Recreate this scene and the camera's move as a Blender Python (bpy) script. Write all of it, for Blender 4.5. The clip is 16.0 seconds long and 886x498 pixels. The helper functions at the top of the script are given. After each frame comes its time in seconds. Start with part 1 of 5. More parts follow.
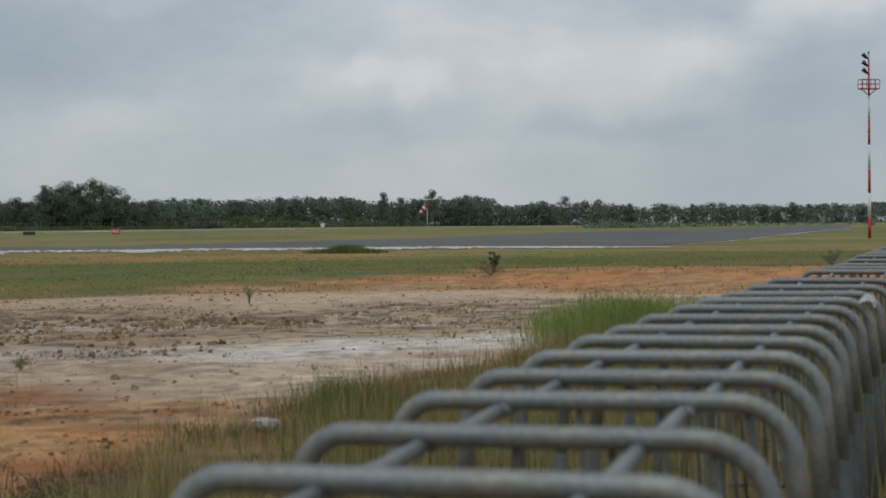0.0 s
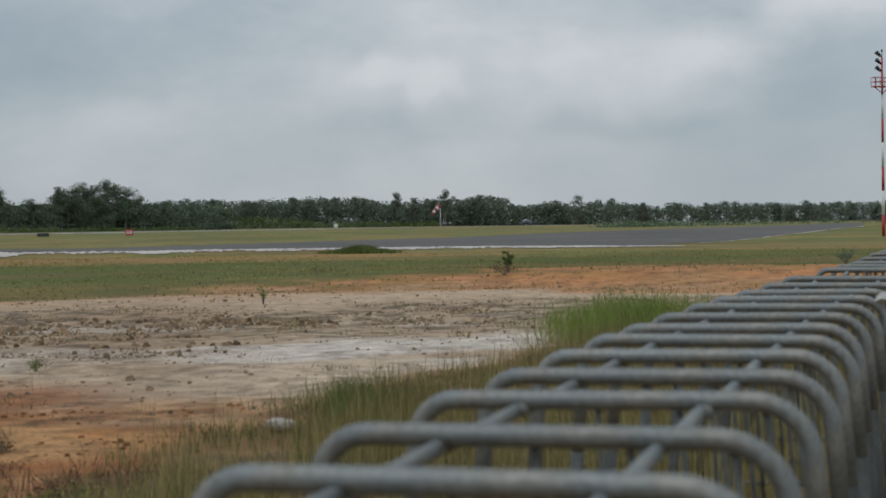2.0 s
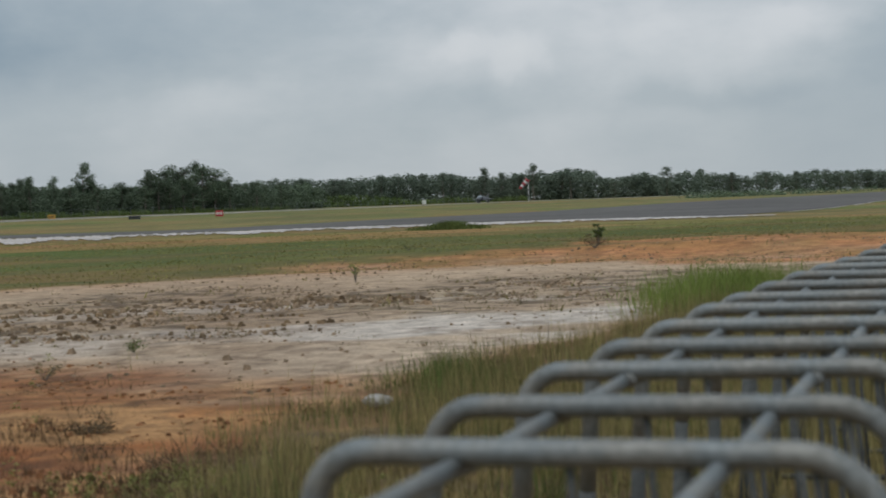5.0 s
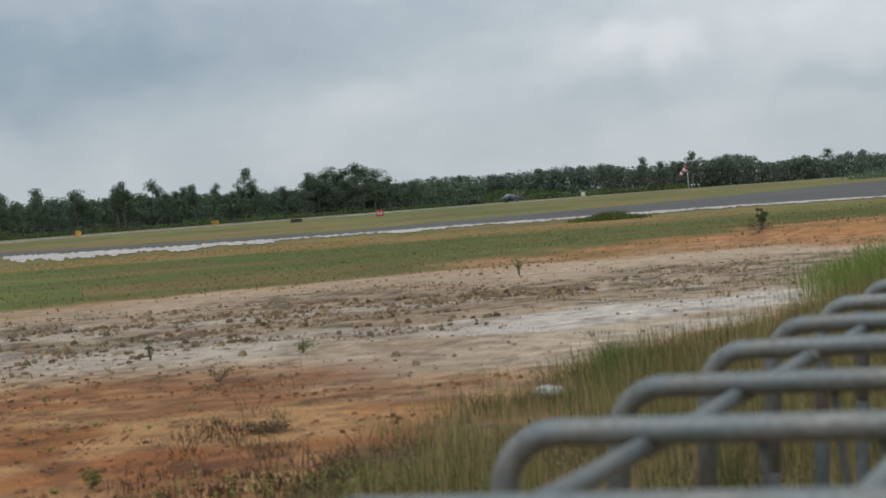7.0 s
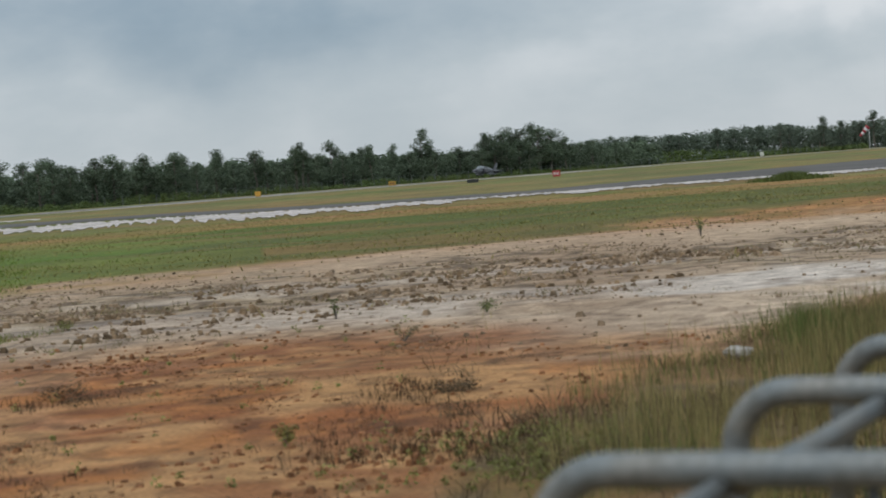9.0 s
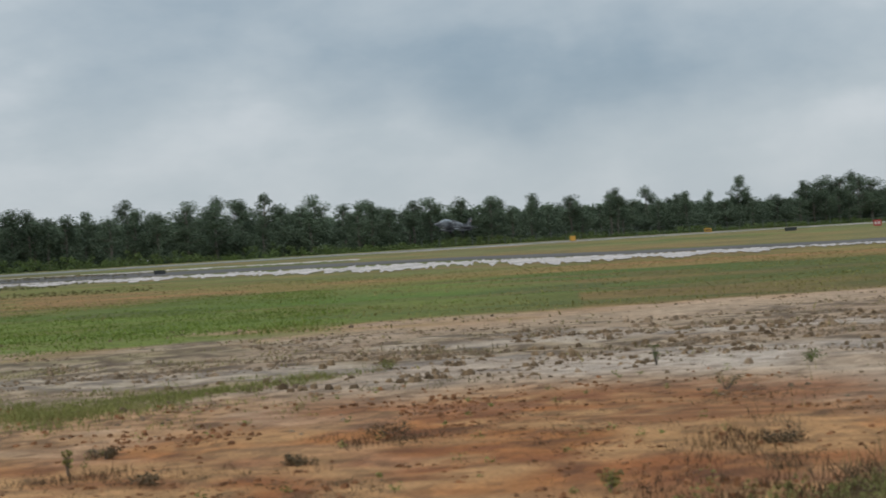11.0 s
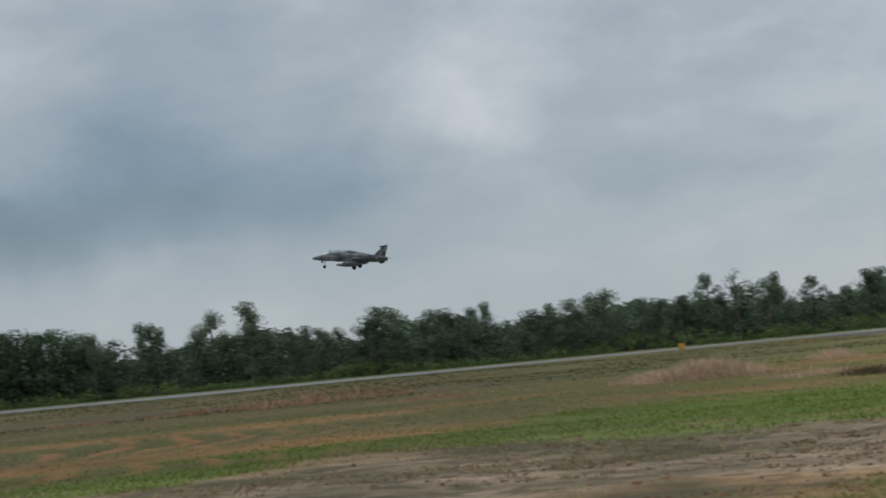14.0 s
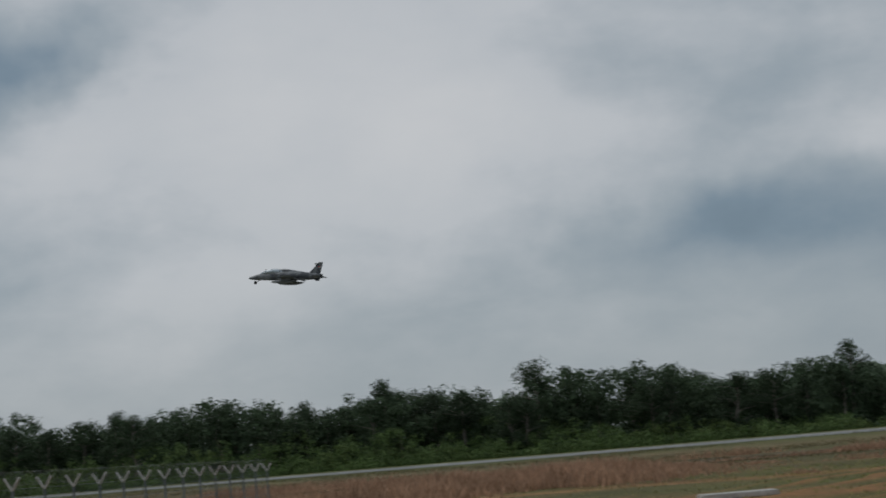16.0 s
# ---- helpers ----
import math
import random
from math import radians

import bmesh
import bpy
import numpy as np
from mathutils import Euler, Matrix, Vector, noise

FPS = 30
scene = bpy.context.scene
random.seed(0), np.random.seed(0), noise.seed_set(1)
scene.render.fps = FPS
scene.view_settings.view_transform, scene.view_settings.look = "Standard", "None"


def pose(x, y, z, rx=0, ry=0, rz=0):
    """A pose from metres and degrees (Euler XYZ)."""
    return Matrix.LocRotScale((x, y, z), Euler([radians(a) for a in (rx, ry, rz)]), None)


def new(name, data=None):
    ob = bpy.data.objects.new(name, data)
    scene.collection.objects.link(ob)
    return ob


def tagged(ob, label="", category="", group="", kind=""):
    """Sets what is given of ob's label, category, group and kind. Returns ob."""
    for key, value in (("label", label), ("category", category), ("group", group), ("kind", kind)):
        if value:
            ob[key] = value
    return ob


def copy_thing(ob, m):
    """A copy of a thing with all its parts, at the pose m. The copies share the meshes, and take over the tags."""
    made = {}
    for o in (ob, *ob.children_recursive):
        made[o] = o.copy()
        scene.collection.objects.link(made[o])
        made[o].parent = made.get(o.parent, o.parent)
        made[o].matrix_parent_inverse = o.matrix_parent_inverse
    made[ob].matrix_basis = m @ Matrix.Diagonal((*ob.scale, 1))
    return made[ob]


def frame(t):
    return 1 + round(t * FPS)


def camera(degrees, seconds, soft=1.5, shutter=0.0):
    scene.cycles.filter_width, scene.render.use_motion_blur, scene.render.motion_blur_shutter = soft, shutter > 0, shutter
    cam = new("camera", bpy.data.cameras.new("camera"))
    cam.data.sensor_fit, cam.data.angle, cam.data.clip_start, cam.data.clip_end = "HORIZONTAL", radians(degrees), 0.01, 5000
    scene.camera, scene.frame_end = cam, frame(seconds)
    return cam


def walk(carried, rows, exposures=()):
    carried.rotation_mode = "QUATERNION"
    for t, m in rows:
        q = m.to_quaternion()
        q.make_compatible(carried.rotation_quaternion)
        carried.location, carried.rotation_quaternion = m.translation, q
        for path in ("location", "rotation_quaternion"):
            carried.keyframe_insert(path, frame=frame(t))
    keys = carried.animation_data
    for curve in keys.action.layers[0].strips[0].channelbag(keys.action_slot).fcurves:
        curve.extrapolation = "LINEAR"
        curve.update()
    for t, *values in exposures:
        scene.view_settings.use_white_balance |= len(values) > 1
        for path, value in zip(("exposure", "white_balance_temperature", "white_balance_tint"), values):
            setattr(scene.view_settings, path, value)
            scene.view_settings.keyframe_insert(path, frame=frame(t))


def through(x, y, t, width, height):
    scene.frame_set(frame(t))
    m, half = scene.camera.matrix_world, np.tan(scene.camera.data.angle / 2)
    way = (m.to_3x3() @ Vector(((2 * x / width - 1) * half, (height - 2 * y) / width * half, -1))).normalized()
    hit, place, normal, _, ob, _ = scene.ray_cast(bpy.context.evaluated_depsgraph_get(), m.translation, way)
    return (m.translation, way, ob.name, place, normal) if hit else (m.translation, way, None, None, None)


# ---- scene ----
# ---------------------------------------------------------------- camera
cam = camera(25.0, 16.0, soft=1.75, shutter=0.22)
# the lens is focused far out on the field, so the nearest tubes are soft
cam.data.dof.use_dof, cam.data.dof.focus_distance, cam.data.dof.aperture_fstop = True, 120.0, 4.8
# seconds, sideways shift, eye height, yaw, pitch, roll
PATH = [
    (0, 0.000, 1.700, 0.000, -0.676, 0.465),
    (0.5, -0.003, 1.700, 0.229, -0.775, 0.552),
    (1, -0.005, 1.700, 0.375, -0.787, 0.638),
    (1.5, -0.007, 1.700, 0.474, -0.813, 0.644),
    (2, -0.010, 1.700, 0.378, -0.676, 0.712),
    (2.5, -0.013, 1.700, 0.368, -0.677, 0.712),
    (3, -0.015, 1.700, 0.660, -0.834, 0.920),
    (3.5, -0.018, 1.700, 0.842, -0.988, 0.848),
    (4, -0.020, 1.700, 0.952, -1.021, 0.793),
    (4.5, -0.036, 1.700, 1.497, -1.137, 0.895),
    (5, -0.052, 1.695, 2.905, -1.329, 1.946),
    (5.2, -0.057, 1.693, 4.048, -1.073, 2.703),
    (7.5, -0.112, 1.672, 7.865, -1.507, 4.133),
    (8, -0.139, 1.672, 8.593, -1.772, 4.093),
    (8.5, -0.165, 1.672, 10.143, -1.962, 4.118),
    (8.7, -0.176, 1.672, 11.133, -2.131, 4.217),
    (11, -0.300, 1.672, 21.530, -0.131, 3.268),
    (11.5, -0.320, 1.672, 25.226, -0.360, 3.575),
    (12, -0.340, 1.672, 28.817, -0.300, 3.879),
    (12.5, -0.360, 1.672, 33.735, 0.629, 4.460),
    (13, -0.380, 1.672, 39.210, 1.507, 5.082),
    (13.5, -0.400, 1.672, 45.246, 2.594, 5.243),
    (14, -0.420, 1.672, 50.655, 3.273, 5.274),
    (14.5, -0.440, 1.672, 57.918, 4.158, 4.749),
    (15, -0.460, 1.672, 65.793, 5.234, 3.606),
    (15.5, -0.480, 1.672, 74.035, 5.558, 4.935),
    (16, -0.500, 1.672, 80.451, 5.928, 4.689),
]

EXPOSURES = [(0.0, 0.0), (4.5, 0.0), (7.5, 0.2), (11.5, 0.2), (13.0, 0.10), (14.5, -0.08), (15.2, -0.25), (16.0, -0.32)]
walk(cam, [(t, pose(x, 0, z, 90 + pitch, roll, yaw)) for t, x, z, yaw, pitch, roll in PATH], EXPOSURES)

# ---------------------------------------------------------------- world and sun
SUN_ELEV, SUN_TURN = 62.0, 205.0


CLOUDS = (
    (3.3, 4.7, 0.9, 0.5, 0.10), (1.5, 4.3, 0.8, 0.4, 0.09), (2.2, 3.1, 2.4, 0.5, -0.05), (-3.0, 4.6, 2.0, 0.9, 0.05), (-7.5, 5.2, 2.4, 0.7, 0.09), (-11.2, 5.9, 1.6, 0.7, 0.09),
    (-4.5, 3.4, 3.6, 0.45, -0.06), (8.5, 2.8, 2.4, 0.6, 0.04), (10.8, 4.6, 1.6, 1.0, -0.05), (14.2, 6.8, 2.0, 0.6, 0.03), (67, 8.0, 5.0, 1.0, 0.09),
    (71.5, 6.0, 4.0, 1.0, -0.10), (78.5, 7.6, 1.6, 0.6, -0.05), (11, 5.6, 4.5, 2.0, -0.04), (19.0, 5.0, 5.5, 1.6, -0.11),
    (27, 5.6, 7, 1.1, -0.04), (17.5, 4.1, 4, 0.8, -0.06), (26, 2.9, 5, 0.8, 0.03), (35, 6, 4, 1.5, 0.05), (55.5, 6.0, 4.0, 2.6, -0.07), (50.5, 7.4, 2.0, 1.5, 0.08), (60, 7.2, 4.0, 2.4, -0.06), (60, 4.7, 4.5, 1.3, -0.11), (70, 9.8, 3.5, 1.4, -0.08), (80, 8.5, 2.6, 2.2, 0.08),
    (46.5, 6.0, 3, 1.0, -0.05), (63, 4.9, 5, 0.8, -0.09), (67, 10.5, 5, 2.0, 0.08), (83, 10, 8, 4.5, 0.24), (91.5, 11.6, 2.4, 1.5, -0.27), (71, 6.2, 3, 1.0, -0.05))


def build_world():
    world = bpy.data.worlds.new("overcast_sky")
    scene.world = world
    world.use_nodes = True
    nt = world.node_tree
    nt.nodes.clear()
    N, L = nt.nodes.new, nt.links.new
    out, bg = N("ShaderNodeOutputWorld"), N("ShaderNodeBackground")
    sky = N("ShaderNodeTexSky")
    sky.sky_type, sky.sun_disc = "NISHITA", False
    sky.sun_elevation, sky.sun_rotation = radians(SUN_ELEV), radians(SUN_TURN)
    co, sep = N("ShaderNodeTexCoord"), N("ShaderNodeSeparateXYZ")
    L(co.outputs["Generated"], sep.inputs[0])

    def m(op, a, b=None, clamp=False):
        n = N("ShaderNodeMath")
        n.operation, n.use_clamp = op, clamp
        for i, v in enumerate((a, b)):
            if v is None:
                continue
            if isinstance(v, (int, float)):
                n.inputs[i].default_value = v
            else:
                L(v, n.inputs[i])
        return n.outputs[0]

    zz = m("MAXIMUM", sep.outputs[2], 0.0)
    flat = N("ShaderNodeVectorMath")
    flat.operation = "MULTIPLY"
    flat.inputs[1].default_value = (1.0, 1.0, 2.1)
    L(co.outputs["Generated"], flat.inputs[0])

    def noise_tex(scale, detail, rough, off):
        mp = N("ShaderNodeMapping")
        mp.inputs["Location"].default_value = off
        L(flat.outputs[0], mp.inputs["Vector"])
        n = N("ShaderNodeTexNoise")
        n.inputs["Scale"].default_value, n.inputs["Detail"].default_value = scale, detail
        n.inputs["Roughness"].default_value, n.inputs["Distortion"].default_value = rough, 0.1
        L(mp.outputs[0], n.inputs["Vector"])
        return n.outputs[0]

    big, mid, fine = noise_tex(2.6, 2, 0.5, (3.1, 1.7, 0.4)), noise_tex(6.5, 5, 0.52, (7.3, 2.2, 4)), noise_tex(15.0, 6, 0.56, (1.3, 9.2, 2))
    mix = m("ADD", m("ADD", m("MULTIPLY", big, 0.38), m("MULTIPLY", mid, 0.38)), m("MULTIPLY", fine, 0.24))
    mix = m("ADD", m("MULTIPLY", mix, 0.62), 0.194)
    # single clouds: bearing, height in degrees, half width, half height, lighter (+) or darker (-)
    warp = N("ShaderNodeTexNoise")
    warp.inputs["Scale"].default_value, warp.inputs["Detail"].default_value = 9.0, 5
    L(co.outputs["Generated"], warp.inputs["Vector"])
    bend = N("ShaderNodeVectorMath")
    bend.operation = "MULTIPLY_ADD"
    bend.inputs[1].default_value, bend.inputs[2].default_value = (0.16, 0.16, 0.09), (-0.08, -0.08, -0.045)
    L(warp.outputs["Color"], bend.inputs[0])
    way = N("ShaderNodeVectorMath")
    L(co.outputs["Generated"], way.inputs[0])
    L(bend.outputs[0], way.inputs[1])
    for bearing, high, wide, tall, light in CLOUDS:
        a, h = radians(bearing), radians(high)
        side = Vector((math.cos(a), math.sin(a), 0))
        up = Vector((math.sin(a) * math.sin(h), -math.cos(a) * math.sin(h), math.cos(h)))
        total = None
        for axis, size in ((side, wide), (up, tall)):
            d = N("ShaderNodeVectorMath")
            d.operation = "DOT_PRODUCT"
            L(way.outputs[0], d.inputs[0])
            d.inputs[1].default_value = axis / math.sin(radians(size))
            sq = m("MULTIPLY", d.outputs["Value"], d.outputs["Value"])
            total = sq if total is None else m("ADD", total, sq)
        mix = m("ADD", mix, m("MULTIPLY", m("POWER", 2.718, m("MULTIPLY", total, -1.0)), light))
    ramp = N("ShaderNodeValToRGB")
    e = ramp.color_ramp.elements
    e[0].position, e[0].color = 0.24, (0.150, 0.215, 0.275, 1)
    e[1].position, e[1].color = 0.80, (0.720, 0.730, 0.745, 1)
    k = ramp.color_ramp.elements.new(0.36)
    k.color = (0.222, 0.298, 0.370, 1)
    k = ramp.color_ramp.elements.new(0.60)
    k.color = (0.600, 0.630, 0.664, 1)
    k = ramp.color_ramp.elements.new(0.49)
    k.color = (0.385, 0.444, 0.492, 1)
    L(mix, ramp.inputs[0])
    # low sky is a smooth pale veil
    veil = N("ShaderNodeMixRGB")
    veil.inputs[2].default_value = (0.43, 0.475, 0.505, 1)
    L(m("SUBTRACT", 0.70, m("MULTIPLY", zz, 7.0), True), veil.inputs[0])
    L(ramp.outputs[0], veil.inputs[1])
    # an overcast sky is brighter overhead
    lift = N("ShaderNodeVectorMath")
    lift.operation = "SCALE"
    L(veil.outputs[0], lift.inputs[0])
    L(m("ADD", 1.0, m("MULTIPLY", m("SUBTRACT", zz, 0.25, True), 0.5)), lift.inputs["Scale"])
    blue = N("ShaderNodeVectorMath")
    blue.operation = "SCALE"
    L(sky.outputs[0], blue.inputs[0])
    blue.inputs["Scale"].default_value = 0.1
    join = N("ShaderNodeMixRGB")
    join.inputs[0].default_value = 0.93
    L(blue.outputs[0], join.inputs[1])
    L(lift.outputs[0], join.inputs[2])
    L(join.outputs[0], bg.inputs[0])
    bg.inputs[1].default_value = 1.0
    L(bg.outputs[0], out.inputs[0])


build_world()
sun = new("sun", bpy.data.lights.new("sun", "SUN"))
sun.data.energy, sun.data.angle, sun.data.color = 0.8, radians(14), (1.0, 0.96, 0.9)
sun.matrix_world = pose(0, 0, 60, 90 - SUN_ELEV, 0, 180 - SUN_TURN)

# ---------------------------------------------------------------- materials
MATS = {}


def material(name, base, rough=0.8, metal=0.0, vary=0.25, scale=6.0, bump=0.0, fine=40.0, island=0.0, objvary=0.0,
             attribute="", coords="Object", second=None, through=0.0, spec=0.5):
    """A surface with two scales of mottling, a fine relief and, where asked, a difference from piece to piece."""
    if name in MATS:
        return MATS[name]
    mat = bpy.data.materials.new(name)
    mat.use_nodes = True
    nt = mat.node_tree
    N, L = nt.nodes.new, nt.links.new
    bsdf = nt.nodes["Principled BSDF"]
    bsdf.inputs["Roughness"].default_value, bsdf.inputs["Metallic"].default_value = rough, metal
    bsdf.inputs["Specular IOR Level"].default_value = spec
    co = N("ShaderNodeTexCoord")
    n1, n2 = N("ShaderNodeTexNoise"), N("ShaderNodeTexNoise")
    for n, s, d in ((n1, scale, 4), (n2, fine, 6)):
        n.inputs["Scale"].default_value, n.inputs["Detail"].default_value = s, d
        L(co.outputs[coords], n.inputs["Vector"])
    mul = N("ShaderNodeMath")
    mul.operation = "MULTIPLY"
    L(n1.outputs[0], mul.inputs[0])
    L(n2.outputs[0], mul.inputs[1])
    rng = N("ShaderNodeMapRange")
    rng.inputs["From Min"].default_value, rng.inputs["From Max"].default_value = 0.12, 0.40
    rng.inputs["To Min"].default_value, rng.inputs["To Max"].default_value = 1 - vary, 1 + vary
    L(mul.outputs[0], rng.inputs["Value"])
    level = rng.outputs[0]
    for amount, node, socket in ((island, "ShaderNodeNewGeometry", "Random Per Island"), (objvary, "ShaderNodeObjectInfo", "Random")):
        if amount:
            g, r2, mm = N(node), N("ShaderNodeMapRange"), N("ShaderNodeMath")
            r2.inputs["To Min"].default_value, r2.inputs["To Max"].default_value = 1 - amount, 1 + amount
            L(g.outputs[socket], r2.inputs["Value"])
            mm.operation = "MULTIPLY"
            L(level, mm.inputs[0])
            L(r2.outputs[0], mm.inputs[1])
            level = mm.outputs[0]
    sc = N("ShaderNodeVectorMath")
    sc.operation = "SCALE"
    if attribute:
        at = N("ShaderNodeAttribute")
        at.attribute_name = attribute
        L(at.outputs["Color"], sc.inputs[0])
    elif second:
        mixn, rp = N("ShaderNodeMixRGB"), N("ShaderNodeMapRange")
        rp.inputs["From Min"].default_value, rp.inputs["From Max"].default_value = 0.42, 0.58
        mixn.inputs[1].default_value, mixn.inputs[2].default_value = (*base, 1), (*second, 1)
        L(n1.outputs[0], rp.inputs["Value"])
        L(rp.outputs[0], mixn.inputs[0])
        L(mixn.outputs[0], sc.inputs[0])
    else:
        sc.inputs[0].default_value = base
    L(level, sc.inputs["Scale"])
    L(sc.outputs[0], bsdf.inputs["Base Color"])
    if bump:
        b = N("ShaderNodeBump")
        b.inputs["Strength"].default_value, b.inputs["Distance"].default_value = 0.6, bump
        L(n2.outputs[0], b.inputs["Height"])
        L(b.outputs[0], bsdf.inputs["Normal"])
    if through:
        tr, ad = N("ShaderNodeBsdfTranslucent"), N("ShaderNodeMixShader")
        L(sc.outputs[0], tr.inputs["Color"])
        ad.inputs[0].default_value = through
        L(bsdf.outputs[0], ad.inputs[1])
        L(tr.outputs[0], ad.inputs[2])
        L(ad.outputs[0], nt.nodes["Material Output"].inputs[0])
    MATS[name] = mat
    return mat


SOIL = material("ground_cover", (0.3, 0.3, 0.3), 0.95, vary=0.34, scale=2.3, fine=22.0, bump=0.03, attribute="cover", spec=0.2)
ASPHALT = material("old_asphalt", (0.098, 0.091, 0.084), 0.9, vary=0.35, scale=0.06, fine=0.9, bump=0.01)
RUNWAY = material("runway_asphalt", (0.20, 0.20, 0.20), 0.9, vary=0.25, scale=0.05, fine=0.7)
SHOULDER = material("white_sand_shoulder", (0.54, 0.49, 0.455), 0.95, vary=0.5, scale=0.3, fine=1.6, bump=0.03)
GALV = material("galvanised_steel", (0.225, 0.250, 0.256), 0.55, 0.35, vary=0.32, scale=7.0, fine=60.0, bump=0.0006, objvary=0.1, second=(0.205, 0.205, 0.190))
GALV_DARK = material("weathered_steel", (0.15, 0.167, 0.17), 0.6, 0.4, vary=0.3, scale=8.0, fine=70.0, bump=0.0006)
LEG = material("dark_steel", (0.078, 0.084, 0.082), 0.75, 0.2, vary=0.4, scale=6.0, fine=50.0, objvary=0.2)
RED = material("red_paint", (0.42, 0.035, 0.03), 0.5, vary=0.2, scale=1.5, fine=20.0)
SIGN_RED = material("sign_red", (0.48, 0.05, 0.06), 0.5, vary=0.15, scale=1.5, fine=20.0)
WHITE = material("white_paint", (0.72, 0.72, 0.70), 0.5, vary=0.15, scale=1.5, fine=20.0)
YELLOW = material("yellow_paint", (0.62, 0.34, 0.05), 0.5, vary=0.2, scale=1.5, fine=20.0)
BLACK = material("black_paint", (0.025, 0.025, 0.028), 0.6, vary=0.3, scale=3.0, fine=20.0)
DARKBOX = material("dark_grey_paint", (0.045, 0.048, 0.05), 0.7, vary=0.3, scale=3.0, fine=20.0)
LEAF = material("forest_leaves", (0.124, 0.166, 0.106), 0.75, vary=0.3, scale=0.25, fine=2.0, island=0.3, objvary=0.3, through=0.28, spec=0.25)
# Forest leaves past bearing 64, with the dimmer exposure put into their colour.
LEAF_DIMMED = material("dimmed_forest_leaves", (0.046, 0.070, 0.036), 0.75, vary=0.35, scale=0.25, fine=2.0, island=0.35, objvary=0.3, through=0.2, spec=0.2)
# Far leaves: distance haze is put into this paler, greyer base colour.
LEAF_HAZED = material("hazed_leaves", (0.150, 0.188, 0.142), 0.75, vary=0.3, scale=0.25, fine=2.0, island=0.3, through=0.3, spec=0.2)
LEAF_PALE = material("sunlit_scrub", (0.110, 0.155, 0.050), 0.75, vary=0.35, scale=0.2, fine=2.0, island=0.4, through=0.25, spec=0.25)
LEAF_MID = material("thicket_leaves", (0.100, 0.152, 0.050), 0.75, vary=0.35, scale=0.2, fine=2.0, island=0.4, through=0.25, spec=0.2)
BARK = material("grey_bark", (0.17, 0.15, 0.125), 0.9, vary=0.3, scale=1.2, fine=9.0)
GRASS_DRY = material("dry_grass", (0.290, 0.245, 0.105), 0.85, vary=0.25, scale=0.5, fine=5.0, island=0.55, through=0.3, spec=0.2)
GRASS_GREEN = material("green_grass", (0.130, 0.165, 0.050), 0.8, vary=0.3, scale=0.4, fine=5.0, island=0.4, through=0.3, spec=0.2)
GRASS_LUSH = material("lush_grass", (0.190, 0.255, 0.060), 0.75, vary=0.25, scale=0.8, fine=5.0, island=0.35, through=0.3, spec=0.2)
GRASS_FIELD = material("field_grass", (0.170, 0.230, 0.045), 0.85, vary=0.3, scale=0.15, fine=3.0, island=0.3, through=0.3, spec=0.2)
ROUGH_GRASS = material("rough_grass", (0.125, 0.103, 0.048), 0.9, vary=0.35, scale=0.06, fine=1.0, island=0.4, through=0.2, spec=0.2)
TUFT = material("brown_tuft", (0.22, 0.185, 0.095), 0.9, vary=0.3, scale=0.5, fine=5.0, island=0.4, spec=0.2)
VERGE = material("verge_grass", (0.255, 0.265, 0.090), 0.9, vary=0.3, scale=0.4, fine=5.0, island=0.35, through=0.3, spec=0.2)
OLIVE = material("olive_grass", (0.265, 0.245, 0.085), 0.9, vary=0.3, scale=0.4, fine=5.0, island=0.35, through=0.2, spec=0.2)
UNDER = material("withered_growth", (0.135, 0.100, 0.058), 0.9, vary=0.3, scale=0.5, fine=5.0, island=0.4, spec=0.2)
DEAD = material("dead_weeds", (0.085, 0.058, 0.034), 0.9, vary=0.3, scale=0.5, fine=5.0, island=0.5, spec=0.2)
RUSSET = material("russet_brush", (0.42, 0.255, 0.165), 0.9, vary=0.35, scale=0.3, fine=4.0, island=0.4, through=0.25, spec=0.2)
BRUSH = material("dead_brush", (0.56, 0.40, 0.28), 0.9, vary=0.3, scale=0.3, fine=4.0, island=0.35, through=0.3, spec=0.2)
RED_CLOD = material("red_soil_clod", (0.24, 0.115, 0.055), 0.95, vary=0.35, scale=3.0, fine=20.0, island=0.4, spec=0.2)
CLOD = material("soil_clod", (0.255, 0.185, 0.122), 0.95, vary=0.35, scale=3.0, fine=20.0, island=0.4, spec=0.2)
TURF = material("turf_clod", (0.205, 0.142, 0.085), 0.95, vary=0.35, scale=3.0, fine=20.0, island=0.5, spec=0.2)
STONE = material("pale_stone", (0.42, 0.40, 0.37), 0.9, vary=0.25, scale=4.0, fine=30.0, bump=0.01)

# ---------------------------------------------------------------- mesh helpers


def part(name, bm, mat, parent=None, label="", smooth=False):
    me = bpy.data.meshes.new(name)
    bm.to_mesh(me)
    bm.free()
    me.materials.append(mat)
    if smooth:
        me.polygons.foreach_set("use_smooth", [True] * len(me.polygons))
    ob = new(name, me)
    if parent is not None:
        ob.parent = parent
    if label:
        ob["label"] = label
    return ob


def raw(name, verts, faces, mat, smooth=False):
    me = bpy.data.meshes.new(name)
    me.from_pydata([tuple(v) for v in verts], [], [tuple(int(i) for i in f) for f in faces])
    me.materials.append(mat)
    if smooth:
        me.polygons.foreach_set("use_smooth", [True] * len(me.polygons))
    return new(name, me)


